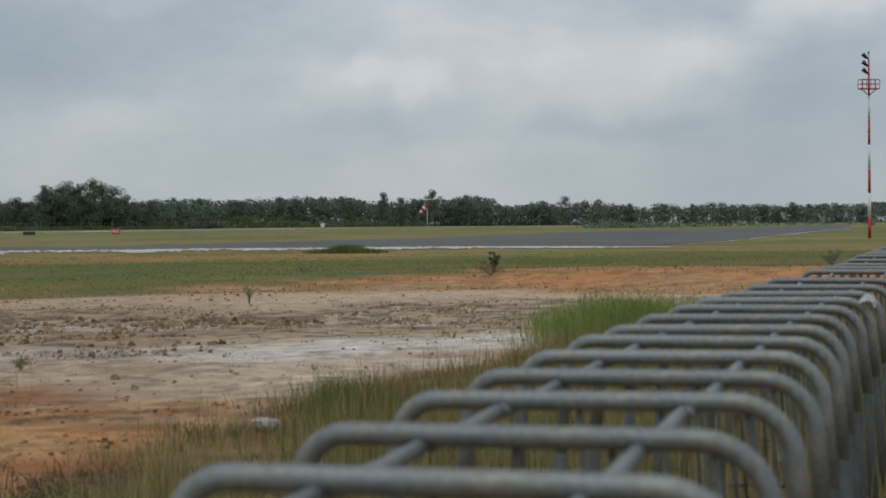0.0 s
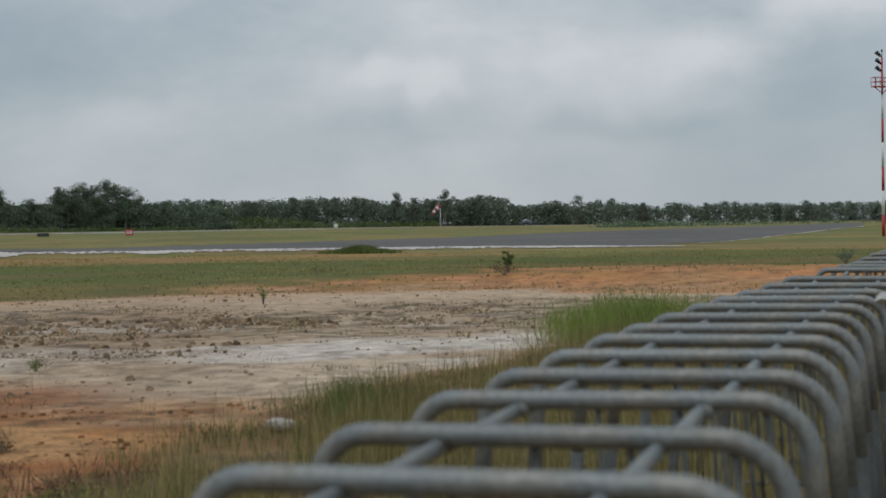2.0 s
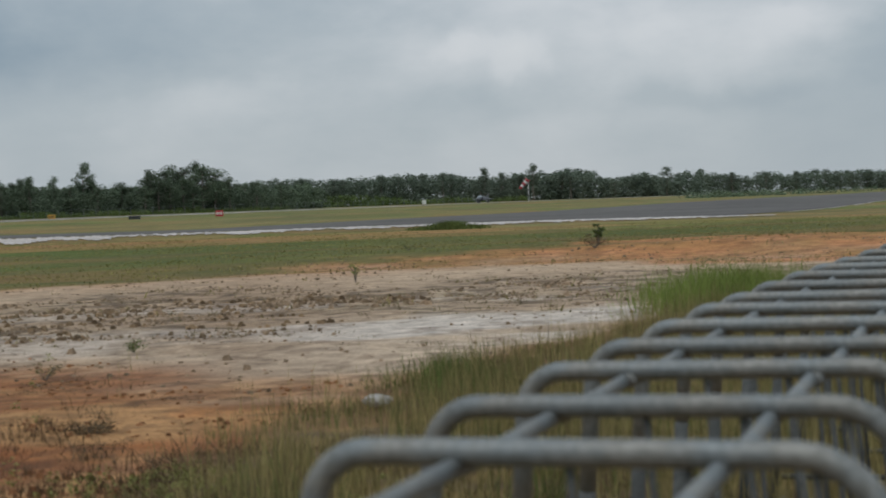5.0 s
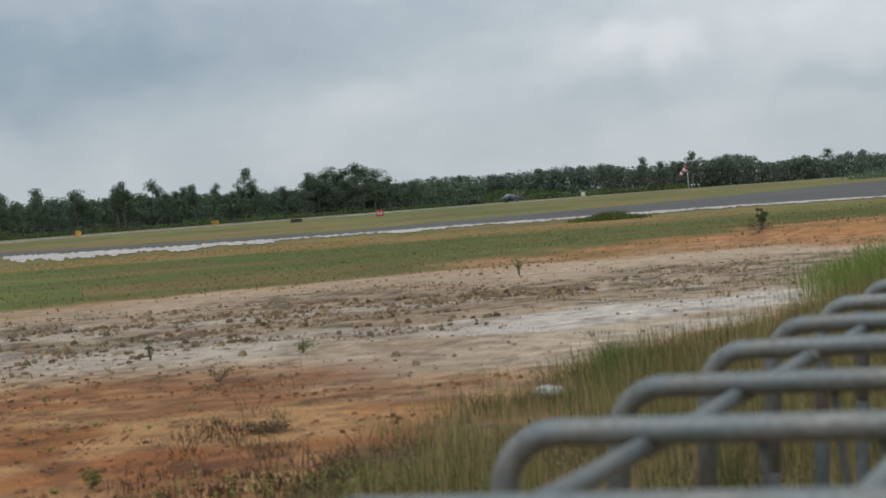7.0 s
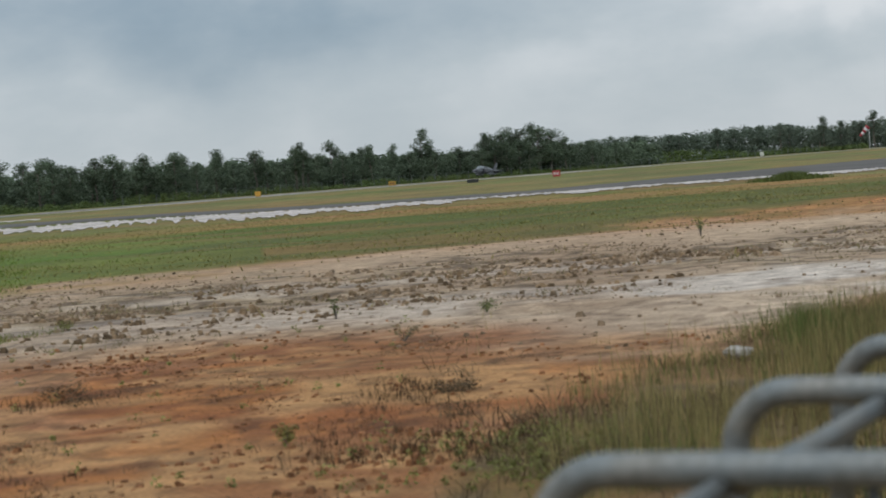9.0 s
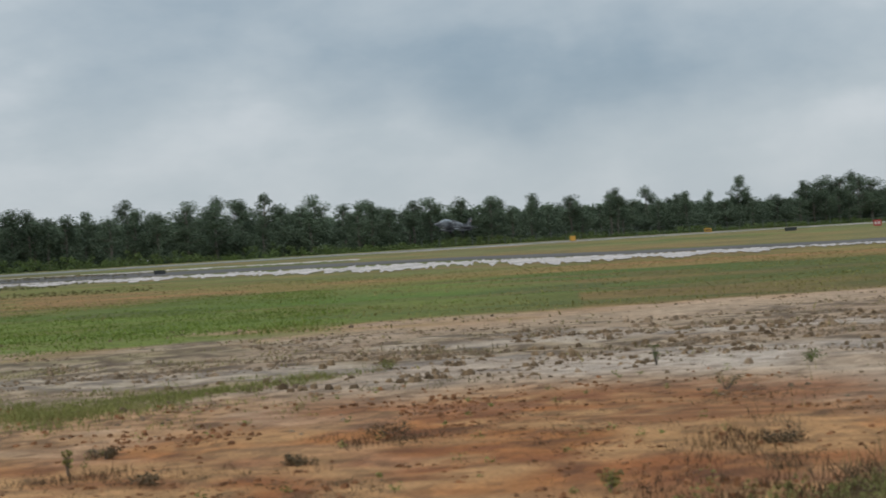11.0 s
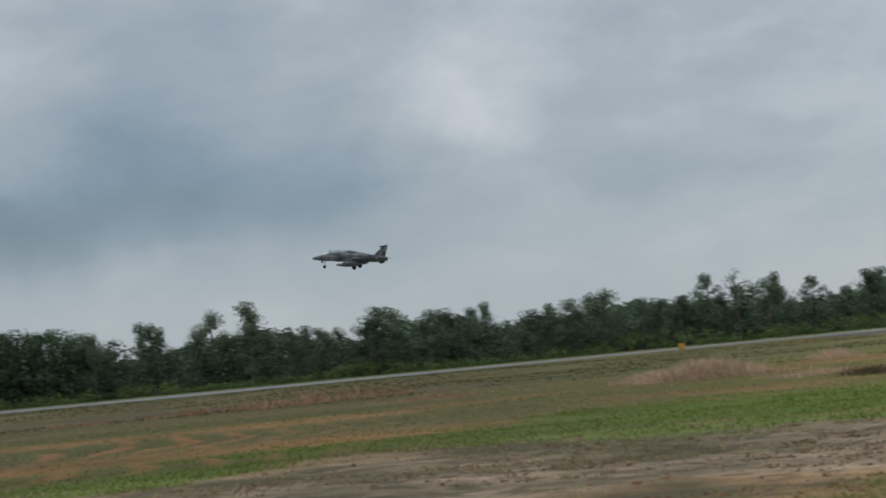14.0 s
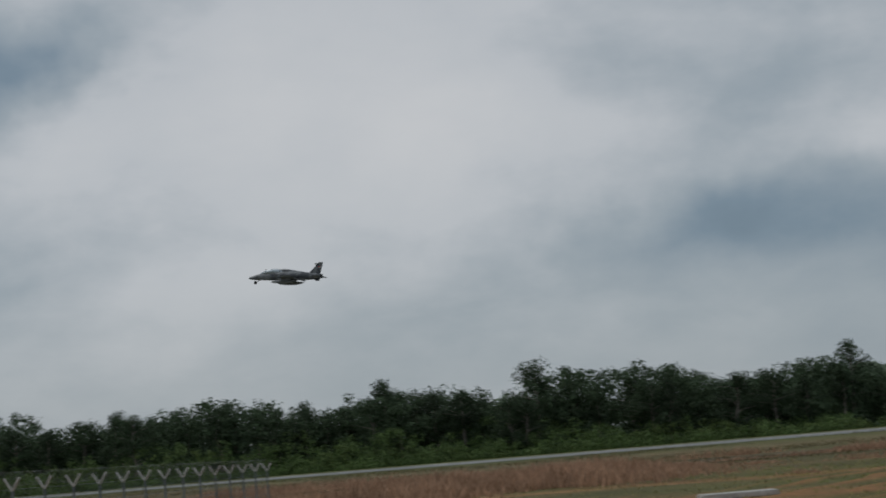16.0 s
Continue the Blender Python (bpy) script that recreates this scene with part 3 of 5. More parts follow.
def build_shoulder():
    """Broken white sand along the taxiway's near edge and beside the runway."""
    verts, faces = [], []

    def strip(near, far, n, lift, cell, full):
        """A ragged ribbon between two lines of the plan."""
        for i in range(n):
            q = []
            for f in (i / n, (i + 1) / n):
                k = f * (len(near) - 1)
                a = min(int(k), len(near) - 2)
                p = Vector(near[a]).lerp(Vector(near[a + 1]), k - a)
                o = Vector(far[a]).lerp(Vector(far[a + 1]), k - a)
                slow, quick = float(value_noise(f * 100, 3, cell * 14, 31)), float(value_noise(f * 100, 3, cell, 32))
                u = min(0.97, max(0, 1 - full + 0.62 * (slow - 0.5) + 0.44 * (quick - 0.5) + 0.35 * (float(value_noise(f * 100, 7, cell * 4, 36)) - 0.5)))
                v = max(u + 0.02, 1 - 0.35 * float(value_noise(f * 100, 9, cell * 0.8, 33)))
                q += [p.lerp(o, u), p.lerp(o, v)]
            b = len(verts)
            for p in q:
                verts.append((p.x, p.y, float(ground_height(p.x, p.y)) + lift))
            faces.append((b, b + 2, b + 3, b + 1))

    edge = [-6.5, -3, 0, 5, 10, 16, 21, 28, 35]
    strip([at(b, d) for b, d in zip(edge, [140, 138, 138, 138, 132, 120, 124, 152, 178])],
          [at(b, d) for b, d in zip(edge, [146, 156, 161, 161, 159, 165, 193, 201, 212])], 1800, 0.05, 0.16, 0.74)
    strip([at(b, d) for b, d in zip((24, 28, 31, 35, 38), (236, 236, 238, 246, 262))], [at(b, d) for b, d in zip((24, 28, 31, 35, 38), (262, 262, 262, 264, 274))], 420, 0.05, 0.5, 0.55)
    strip([lane(232, s) for s in (-520, -430, -330, -240)], [lane(254, s) for s in (-520, -430, -330, -240)], 420, 0.05, 0.5, 0.5)
    strip([lane(288, s) for s in (-1500, -700, -300, 0, 400)], [lane(294, s) for s in (-1500, -700, -300, 0, 400)], 900, 0.05, 0.2, 0.8)
    strip([at(b, d) for b, d in zip((-11.5, -8.3, -6.4), (325, 182, 152))], [at(b, d) for b, d in zip((-11.5, -8.3, -6.4), (343, 190, 156))], 500, 0.05, 0.3, 0.5)
    ob = raw("white_sand_shoulder", verts, faces, SHOULDER)
    tagged(ob, "broken strips of white sand along the paved edges", "sand", kind="structure")


build_shoulder()

# ---------------------------------------------------------------- barriers
ROW_TURN = -12.8
ROW = Vector((math.sin(radians(12.8)), math.cos(radians(12.8)), 0))
TOP = 1.266


# each barrier after the first: metres along the row, metres aside
STANDS = ((0.84, 0.025), (1.67, 0.02), (2.53, 0.036), (3.33, 0.05), (4.27, 0.045), (5.13, 0.053), (6.05, 0.063), (7.12, 0.07), (8.17, 0.10), (9.24, 0.143), (10.38, 0.19),
          (11.62, 0.255), (13.3, 0.30), (16.1, 0.46), (17.6, 0.55), (19.2, 0.64), (21.6, 0.69), (24.5, 0.75), (27.0, 0.82), (29.5, 0.90), (33.0, 1.0))


def build_barriers():
    """Steel tube barriers, one behind the other; each is a hoop with thin bars and two connecting tubes."""
    def hoop_path(half, top, rl, rr, splay, low):
        pts = [(-half - splay * (1 - low / top), 0, low)]
        for k in range(9):
            a = math.pi - k * math.pi / 16
            pts.append((-half + rl + rl * math.cos(a), 0, top - rl + rl * math.sin(a)))
        for k in range(9):
            a = math.pi / 2 - k * math.pi / 16
            pts.append((half - 0.03 - rr + rr * math.cos(a), 0, top - rr + rr * math.sin(a)))
        pts += [(half - 0.03 + splay * (1 - low / top), 0, low)]
        return pts

    first = new("crowd_barrier")
    tagged(first, "galvanised steel tube barrier with rounded top corners", "barrier", "row of barriers")
    top, low = TOP - 0.026, 0.80
    bm = bmesh.new()
    tube(bm, hoop_path(0.535, top, 0.11, 0.16, 0.07, low), 0.026, 14)
    part("frame", bm, GALV, first, smooth=True)
    # legs, bars and lower rail are darker than the hoop above
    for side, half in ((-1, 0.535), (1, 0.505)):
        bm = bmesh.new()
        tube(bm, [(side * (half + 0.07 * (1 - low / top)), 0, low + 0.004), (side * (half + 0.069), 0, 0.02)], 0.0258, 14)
        part("leg", bm, LEG, first, "dull dark steel leg", smooth=True)
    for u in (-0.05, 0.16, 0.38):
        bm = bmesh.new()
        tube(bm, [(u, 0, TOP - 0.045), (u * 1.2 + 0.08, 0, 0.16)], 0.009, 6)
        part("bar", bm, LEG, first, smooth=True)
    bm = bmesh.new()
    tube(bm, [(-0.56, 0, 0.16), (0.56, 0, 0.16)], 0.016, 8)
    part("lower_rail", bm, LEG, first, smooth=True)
    for u in (-0.26, 0.22):
        bm = bmesh.new()
        tube(bm, [(u, -0.83, TOP - 0.052), (u, -0.4, TOP - 0.056), (u, 0.0, TOP - 0.052)], 0.019, 10)
        part("connecting_tube", bm, GALV, first, smooth=True)
    for u in (-0.58, 0.58):
        bm = bmesh.new()
        box(bm, (u - 0.03, -0.16, 0.0), (u + 0.03, 0.16, 0.03), 0.006)
        part("foot", bm, GALV_DARK, first)
    rnd = random.Random(2)
    start = Vector((-0.008, 3.53, 0)) - ROW * 0.83
    first.matrix_basis = pose(start.x, start.y, 0, 0, 0, ROW_TURN)
    side = Vector((math.cos(radians(ROW_TURN)), math.sin(radians(ROW_TURN)), 0))
    for k, (along, aside) in enumerate(STANDS):
        p = start + ROW * along + side * aside
        copy_thing(first, pose(p.x, p.y, rnd.uniform(-0.003, 0.003), 0, rnd.uniform(-0.4, 0.4), ROW_TURN + rnd.uniform(-0.6, 0.6)))


build_barriers()

# ---------------------------------------------------------------- mast, windsock, signs


def build_mast():
    x, y = at(-12.05, 200)
    mast = new("light_mast")
    mast.matrix_basis = pose(x, y, float(ground_height(x, y)), 0, 0, 12) @ Matrix.Scale(0.857, 4)
    tagged(mast, "tall red and white banded mast with a railed platform", "mast")
    H = 21.0
    bands = [(0.0, 2.4, RED), (2.4, 5.2, WHITE), (5.2, 7.9, RED), (7.9, 10.7, WHITE), (10.7, 13.4, RED), (13.4, 16.2, WHITE), (16.2, 20.4, RED), (20.4, H, GALV)]
    for lo, hi, mat in bands:
        bm = bmesh.new()
        r0 = 0.19 - 0.0045 * lo if hi < 20.5 else 0.05
        r1 = 0.19 - 0.0045 * hi if hi < 20.5 else 0.04
        tube(bm, [(0, 0, lo), (0, 0, hi)], [r0, r1], 12)
        part("pole_band", bm, mat, mast, smooth=True)
    bm = bmesh.new()
    box(bm, (-1.1, -0.6, 17.0), (1.1, 0.6, 17.12))
    part("platform", bm, RED, mast)
    bm = bmesh.new()
    for px in (-1.08, -0.5, 0.5, 1.08):
        for py in (-0.58, 0.58):
            tube(bm, [(px, py, 17.1), (px, py, 18.1)], 0.035, 6)
    for pz in (17.6, 18.1):
        for py in (-0.58, 0.58):
            tube(bm, [(-1.08, py, pz), (1.08, py, pz)], 0.035, 6)
        for px in (-1.08, 1.08):
            tube(bm, [(px, -0.58, pz), (px, 0.58, pz)], 0.035, 6)
    part("railing", bm, RED, mast)
    for sx in (-1, 1):
        bm = bmesh.new()
        tube(bm, [(sx * 0.9, 0, 17.0), (0, 0, 16.3)], 0.05, 6)
        part("brace", bm, RED, mast)
    for k in range(3):
        bm = bmesh.new()
        z = 18.8 + 0.85 * k
        tube(bm, [(-0.15, 0, z), (-0.55, -0.1, z + 0.3), (-0.75, -0.15, z + 0.45)], [0.12, 0.22, 0.26], 8)
        part("flood_lamp", bm, BLACK, mast, "dark floodlight head", smooth=True)
    bm = bmesh.new()
    tube(bm, [(0, 0, H), (0, 0, H + 0.3)], 0.10, 8)
    part("beacon", bm, BLACK, mast)
    bm = bmesh.new()
    box(bm, (0.22, -0.2, 1.5), (0.6, 0.2, 2.3), 0.02)
    part("control_box", bm, GALV, mast)


def build_windsock():
    x, y = at(0.45, 720)
    sock = new("windsock")
    z0 = float(ground_height(x, y))
    sock.matrix_basis = pose(x, y, z0, 0, 0, 0)
    tagged(sock, "red and white striped windsock hanging from a white pole", "windsock")
    bm = bmesh.new()
    tube(bm, [(0, 0, 0), (0, 0, 7.6)], [0.14, 0.09], 8)
    part("pole", bm, WHITE, sock, smooth=True)
    bm = bmesh.new()
    tube(bm, [(0, -0.15, 7.6), (-0.1, -0.9, 7.6), (-0.9, -0.9, 7.6)], 0.05, 6)
    part("swivel_arm", bm, GALV, sock)
    a, b = Vector((-0.15, 0, 7.9)), Vector((-3.1, 0, 4.6))
    for k in range(5):
        bm = bmesh.new()
        p, q = a.lerp(b, k / 5), a.lerp(b, (k + 1) / 5)
        tube(bm, [p, p.lerp(q, 0.5) + Vector((0, 0, -0.06)), q], [0.85 - 0.09 * k, 0.82 - 0.09 * k, 0.76 - 0.09 * k], 12)
        part("sock_band", bm, SIGN_RED if k % 2 == 0 else WHITE, sock, smooth=True)


def build_box_sign(name, bearing, dist, w, h, mat, label, category, plate=None, turn=None, z0=0.12, ink=None, group="", words=()):
    x, y = at(bearing, dist)
    ob = new(name)
    ob.matrix_basis = pose(x, y, float(ground_height(x, y)), 0, 0, bearing if turn is None else turn)
    tagged(ob, label, category, group)
    bm = bmesh.new()
    box(bm, (-w / 2, -0.16, z0), (w / 2, 0.16, z0 + h), 0.04)
    part("cabinet", bm, mat, ob)
    for sx in (-0.4, 0.4):
        bm = bmesh.new()
        tube(bm, [(sx * w, 0, 0), (sx * w, 0, z0 + 0.02)], 0.05, 8)
        part("post", bm, GALV, ob)
    if plate:
        bm = bmesh.new()
        box(bm, (-w / 2 + 0.03, -0.175, z0 + 0.04), (-w / 2 + 0.27 * w, -0.158, z0 + h - 0.04))
        p = part("black_panel", bm, plate, ob)
    if words:
        for text, size, tx, mat_ in words:
            font = bpy.data.curves.new("lettering", "FONT")
            font.body, font.size, font.extrude = text, size, 0.008
            font.align_x, font.align_y = "CENTER", "CENTER"
            font.materials.append(mat_)
            letters = new("lettering", font)
            letters.parent = ob
            letters.matrix_basis = pose(tx, -0.185, z0 + h / 2, 90, 0, 0)
    if ink:
        lo, hi = (-w * 0.18, w * 0.44) if plate else (-w * 0.36, w * 0.36)
        n = 5
        for k in range(n):
            bm = bmesh.new()
            a = lo + (hi - lo) * k / n
            tall = 0.5 if k != 2 else 0.12
            mid = z0 + h * 0.5
            box(bm, (a, -0.172, mid - h * tall / 2), (a + (hi - lo) / n * 0.68, -0.157, mid + h * tall / 2))
            part("letter_bar", bm, ink, ob)
        if plate:
            bm = bmesh.new()
            box(bm, (-w * 0.43, -0.185, z0 + h * 0.3), (-w * 0.36, -0.17, z0 + h * 0.7))
            part("letter_bar", bm, YELLOW, ob)
    return ob


build_mast()
build_windsock()
build_box_sign("holding_position_sign", 35.15, 208, 2.4, 1.02, SIGN_RED, "red mandatory taxiway sign with a black end panel", "sign", BLACK, 28, 0.08, words=(("A", 0.62, -0.87, YELLOW), ("27-09", 0.66, 0.3, WHITE)))
build_box_sign("orange_cabinet", 35.30, 213, 0.85, 1.5, YELLOW, "orange cabinet standing behind the red sign", "cabinet", turn=30)
build_box_sign("red_sign", 9.3, 330, 1.25, 1.0, SIGN_RED, "small red sign on the grass strip", "sign", z0=0.05, ink=WHITE)
build_box_sign("dark_marker", 11.7, 330, 1.9, 0.55, DARKBOX, "low black marker board on the grass", "marker board", z0=0.05, group="black marker boards")
build_box_sign("dark_marker", 29.7, 215, 1.25, 0.40, DARKBOX, "low black marker board on the grass", "marker board", z0=0.05, group="black marker boards")
build_box_sign("distance_marker", 14.0, 452, 1.6, 0.95, YELLOW, "yellow box marker beside the runway", "marker", group="yellow runway markers", ink=BLACK)
build_box_sign("distance_marker", 17.85, 390, 1.1, 1.0, YELLOW, "yellow box marker beside the runway", "marker", group="yellow runway markers")
build_box_sign("distance_marker", 43.9, 272, 0.9, 0.85, YELLOW, "yellow box marker beside the runway", "marker", group="yellow runway markers")
build_box_sign("white_marker", 3.45, 500, 0.95, 1.0, WHITE, "small white equipment box on the grass", "equipment box", z0=0.5)

# ---------------------------------------------------------------- perimeter fence with forked tops


def build_forked_fence():
    fence = new("security_fence")
    tagged(fence, "wire security fence on concrete posts with forked tops", "fence")
    p0, p1 = Vector((*at(94.6, 50), 0)), Vector((*at(85.5, 95), 0))
    n = 15
    direction = (p1 - p0).normalized()
    turn = math.atan2(direction.y, direction.x)
    for k in range(n + 1):
        p = p0.lerp(p1, k / n)
        side = Vector((-direction.y, direction.x, 0)) * 0.5 + direction * 0.2
        bm = bmesh.new()
        tube(bm, [p, p + Vector((0, 0, 1.70))], 0.040, 6)
        post = part("post", bm, GALV_DARK, fence)
        for sgn in (-1, 1):
            bm = bmesh.new()
            tube(bm, [p + Vector((0, 0, 1.68)), p + Vector((0, 0, 2.04)) + side * (0.48 * sgn)], 0.036, 6)
            part("fork_arm", bm, STONE, post, "pale concrete fork arm")
    for z in (0.3, 0.6, 0.9, 1.2, 1.5, 1.74):
        bm = bmesh.new()
        tube(bm, [p0 + Vector((0, 0, z)), p1 + Vector((0, 0, z))], 0.006, 4)
        part("wire", bm, GALV_DARK, fence)
    bm = bmesh.new()
    steps = 240
    for k in range(steps):
        a = p0.lerp(p1, k / steps)
        for s in (-1, 1):
            b = a + direction * (0.9 * s)
            tube(bm, [a + Vector((0, 0, 0.05)), b + Vector((0, 0, 1.74))], 0.0016, 3, cap=False)
    part("wire_mesh", bm, GALV_DARK, fence)
    # razor coil lying in the forks
    bm = bmesh.new()
    coil = []
    for k in range(1400):
        a = k * 0.55
        p = p0.lerp(p1, k / 1400)
        coil.append(p + Vector((0, 0, 2.02)) + Vector((-direction.y, direction.x, 0)) * (0.2 * math.cos(a)) + Vector((0, 0, 0.2 * math.sin(a))))
    tube(bm, coil, 0.003, 3)
    part("razor_coil", bm, GALV, fence)


build_forked_fence()


def build_far_fence():
    fence = new("perimeter_fence")
    tagged(fence, "far perimeter fence of thin dark posts before the trees", "fence")
    for k in range(70):
        s = -760 + 6.0 * k
        x, y = lane(336, s)
        z = float(ground_height(x, y))
        bm = bmesh.new()
        tube(bm, [(x, y, z), (x, y, z + 2.3)], 0.09, 5)
        part("post", bm, GALV_DARK, fence)
    for h in (1.0, 2.2):
        bm = bmesh.new()
        tube(bm, [(*lane(336, s), float(ground_height(*lane(336, s))) + h) for s in range(-760, -340, 30)], 0.02, 4)
        part("wire", bm, GALV_DARK, fence)


build_far_fence()

# ---------------------------------------------------------------- trees


def foliage(rng, centres, per, size, flat=0.8, up=0.45, ragged=0.4):
    """Leaves as small faces on the outside of clumps, turned outward and up; centres are rows of x, y, z, radius."""
    c = np.repeat(np.asarray(centres, dtype=float), per, axis=0)
    n = len(c)
    d = rng.normal(size=(n, 3))
    d /= np.linalg.norm(d, axis=1)[:, None]
    p = c[:, :3] + d * (c[:, 3:4] * rng.uniform(0.55, 1.08, (n, 1))) * (1, 1, flat)
    normal = d + (0, 0, up) + rng.normal(size=(n, 3)) * ragged
    normal /= np.linalg.norm(normal, axis=1)[:, None]
    s = size * rng.uniform(0.6, 1.4, (n, 1))
    u = np.cross(normal, rng.normal(size=(n, 3)))
    u = u / np.linalg.norm(u, axis=1)[:, None] * s
    v = np.cross(normal, u) * rng.uniform(0.5, 0.85, (n, 1))
    verts = np.stack([p - u * 0.6, p + v * 0.6 - u * 0.15, p + u * 0.7, p - v * 0.55], 1).reshape(-1, 3)
    return verts.tolist(), np.arange(4 * n).reshape(n, 4).tolist()


def build_tree(kind, seed, label, leaf=LEAF):
    """A tree 10 m high: a tapered trunk with limbs and a loose crown of leaf clumps."""
    rnd = random.Random(seed)
    tree = new("tree")
    tagged(tree, label, "tree", "trees of the forest edge")
    bare = kind == "bare"
    crown_lo = {"tall": 0.48, "broad": 0.2, "spire": 0.22, "bush": 0.08, "bare": 0.5}[kind]
    width = {"tall": 2.0, "broad": 3.1, "spire": 1.5, "bush": 3.0, "bare": 2.2}[kind]
    bm = bmesh.new()
    bend = [Vector((rnd.uniform(-0.25, 0.25), rnd.uniform(-0.25, 0.25), 0)) for _ in range(4)]
    path = [Vector((0, 0, 0)), Vector((0, 0, 3)) + bend[0], Vector((0, 0, 6)) + bend[1], Vector((0, 0, 8.2)) + bend[2], Vector((0, 0, 9.4)) + bend[3]]
    tube(bm, path, [0.2, 0.16, 0.12, 0.07, 0.03], 7)
    centres = []
    limbs = {"broad": 24, "bush": 18, "spire": 18}.get(kind, 13)
    for k in range(limbs):
        f = crown_lo + (0.97 - crown_lo) * (k + rnd.random()) / limbs
        z = 10 * f
        a = rnd.uniform(0, 2 * math.pi)
        shape = math.sin(math.pi * min(1, (f - crown_lo) / (1 - crown_lo) * 0.75 + 0.22)) ** 0.8
        reach = width * shape * rnd.uniform(0.45, 1.05)
        root = Vector((0, 0, z - rnd.uniform(0.4, 1.3)))
        tip = Vector((math.cos(a) * reach, math.sin(a) * reach, z))
        tube(bm, [root, root.lerp(tip, 0.5) + Vector((0, 0, 0.12)), tip], [0.07, 0.045, 0.02], 5)
        centres.append((*tip, rnd.uniform(0.8, 1.4) if kind in ("broad", "bush") else rnd.uniform(0.6, 1.1)))
        centres.append((*(root.lerp(tip, 0.55)), rnd.uniform(0.5, 0.9)))
        if bare:
            for _ in range(4):
                t2 = tip + Vector((rnd.uniform(-1, 1), rnd.uniform(-1, 1), rnd.uniform(0.1, 1.0)))
                tube(bm, [root.lerp(tip, 0.7), t2], [0.03, 0.012], 4)
    centres.append((0, 0, 9.6, 0.8))
    part("trunk", bm, BARK, tree)
    per = {"tall": 95, "broad": 100, "spire": 85, "bush": 95, "bare": 8}[kind]
    verts, faces = foliage(np.random.default_rng(seed), centres, per, 0.19, ragged=0.7)
    crown = raw("crown", verts, faces, leaf)
    crown.parent = tree
    return tree


TREES = [build_tree(k, s, l) for k, s, l in (
    ("tall", 1, "tall slender forest tree with a high loose crown"), ("tall", 2, "tall slender forest tree with a high loose crown"),
    ("tall", 12, "tall slender forest tree with a high loose crown"),
    ("broad", 3, "broad dark green forest tree"), ("broad", 4, "broad dark green forest tree"), ("broad", 14, "broad dark green forest tree"),
    ("spire", 5, "narrow dark green forest tree"), ("spire", 6, "narrow dark green forest tree"),
    ("bush", 7, "low bushy tree at the forest edge"), ("bush", 8, "low bushy tree at the forest edge"),
    ("bare", 9, "half bare grey tree with thin branches"))]
DEEP = len(TREES)
TREES += [build_tree(k, s, "tree with a dense crown, leaf colour dimmed to very dark green", LEAF_DIMMED) for k, s in (("tall", 21), ("broad", 22), ("broad", 23), ("spire", 24))]
FAR = len(TREES)
TREES += [build_tree(k, s, "distant tree above the far woods, leaf colour paled for haze", LEAF_HAZED) for k, s in (("tall", 31), ("broad", 32), ("broad", 33), ("spire", 34))]
USED = [0] * len(TREES)


def plant(which, x, y, height, turn, wide=1.0, sink=0.1):
    z = float(ground_height(x, y)) - sink
    m = pose(x, y, z, 0, 0, turn) @ Matrix.Diagonal((height / 10 * wide, height / 10 * wide, height / 10, 1))
    if not USED[which]:
        USED[which] = 1
        TREES[which].matrix_basis = m
    else:
        k = TREES[which].scale
        copy_thing(TREES[which], m @ Matrix.Diagonal((1 / k.x, 1 / k.y, 1 / k.z, 1)))


def canopy(s):
    """The forest grows higher along the runway."""
    return np.interp(s, [-600, -400, -310, -240, -190, -130, -20, 50, 120], [1.0, 1.08, 1.22, 1.16, 1.02, 1.04, 1.16, 1.30, 1.36])


def forest_dist(bearing, perp):
    return perp / math.cos(radians(68 - bearing))


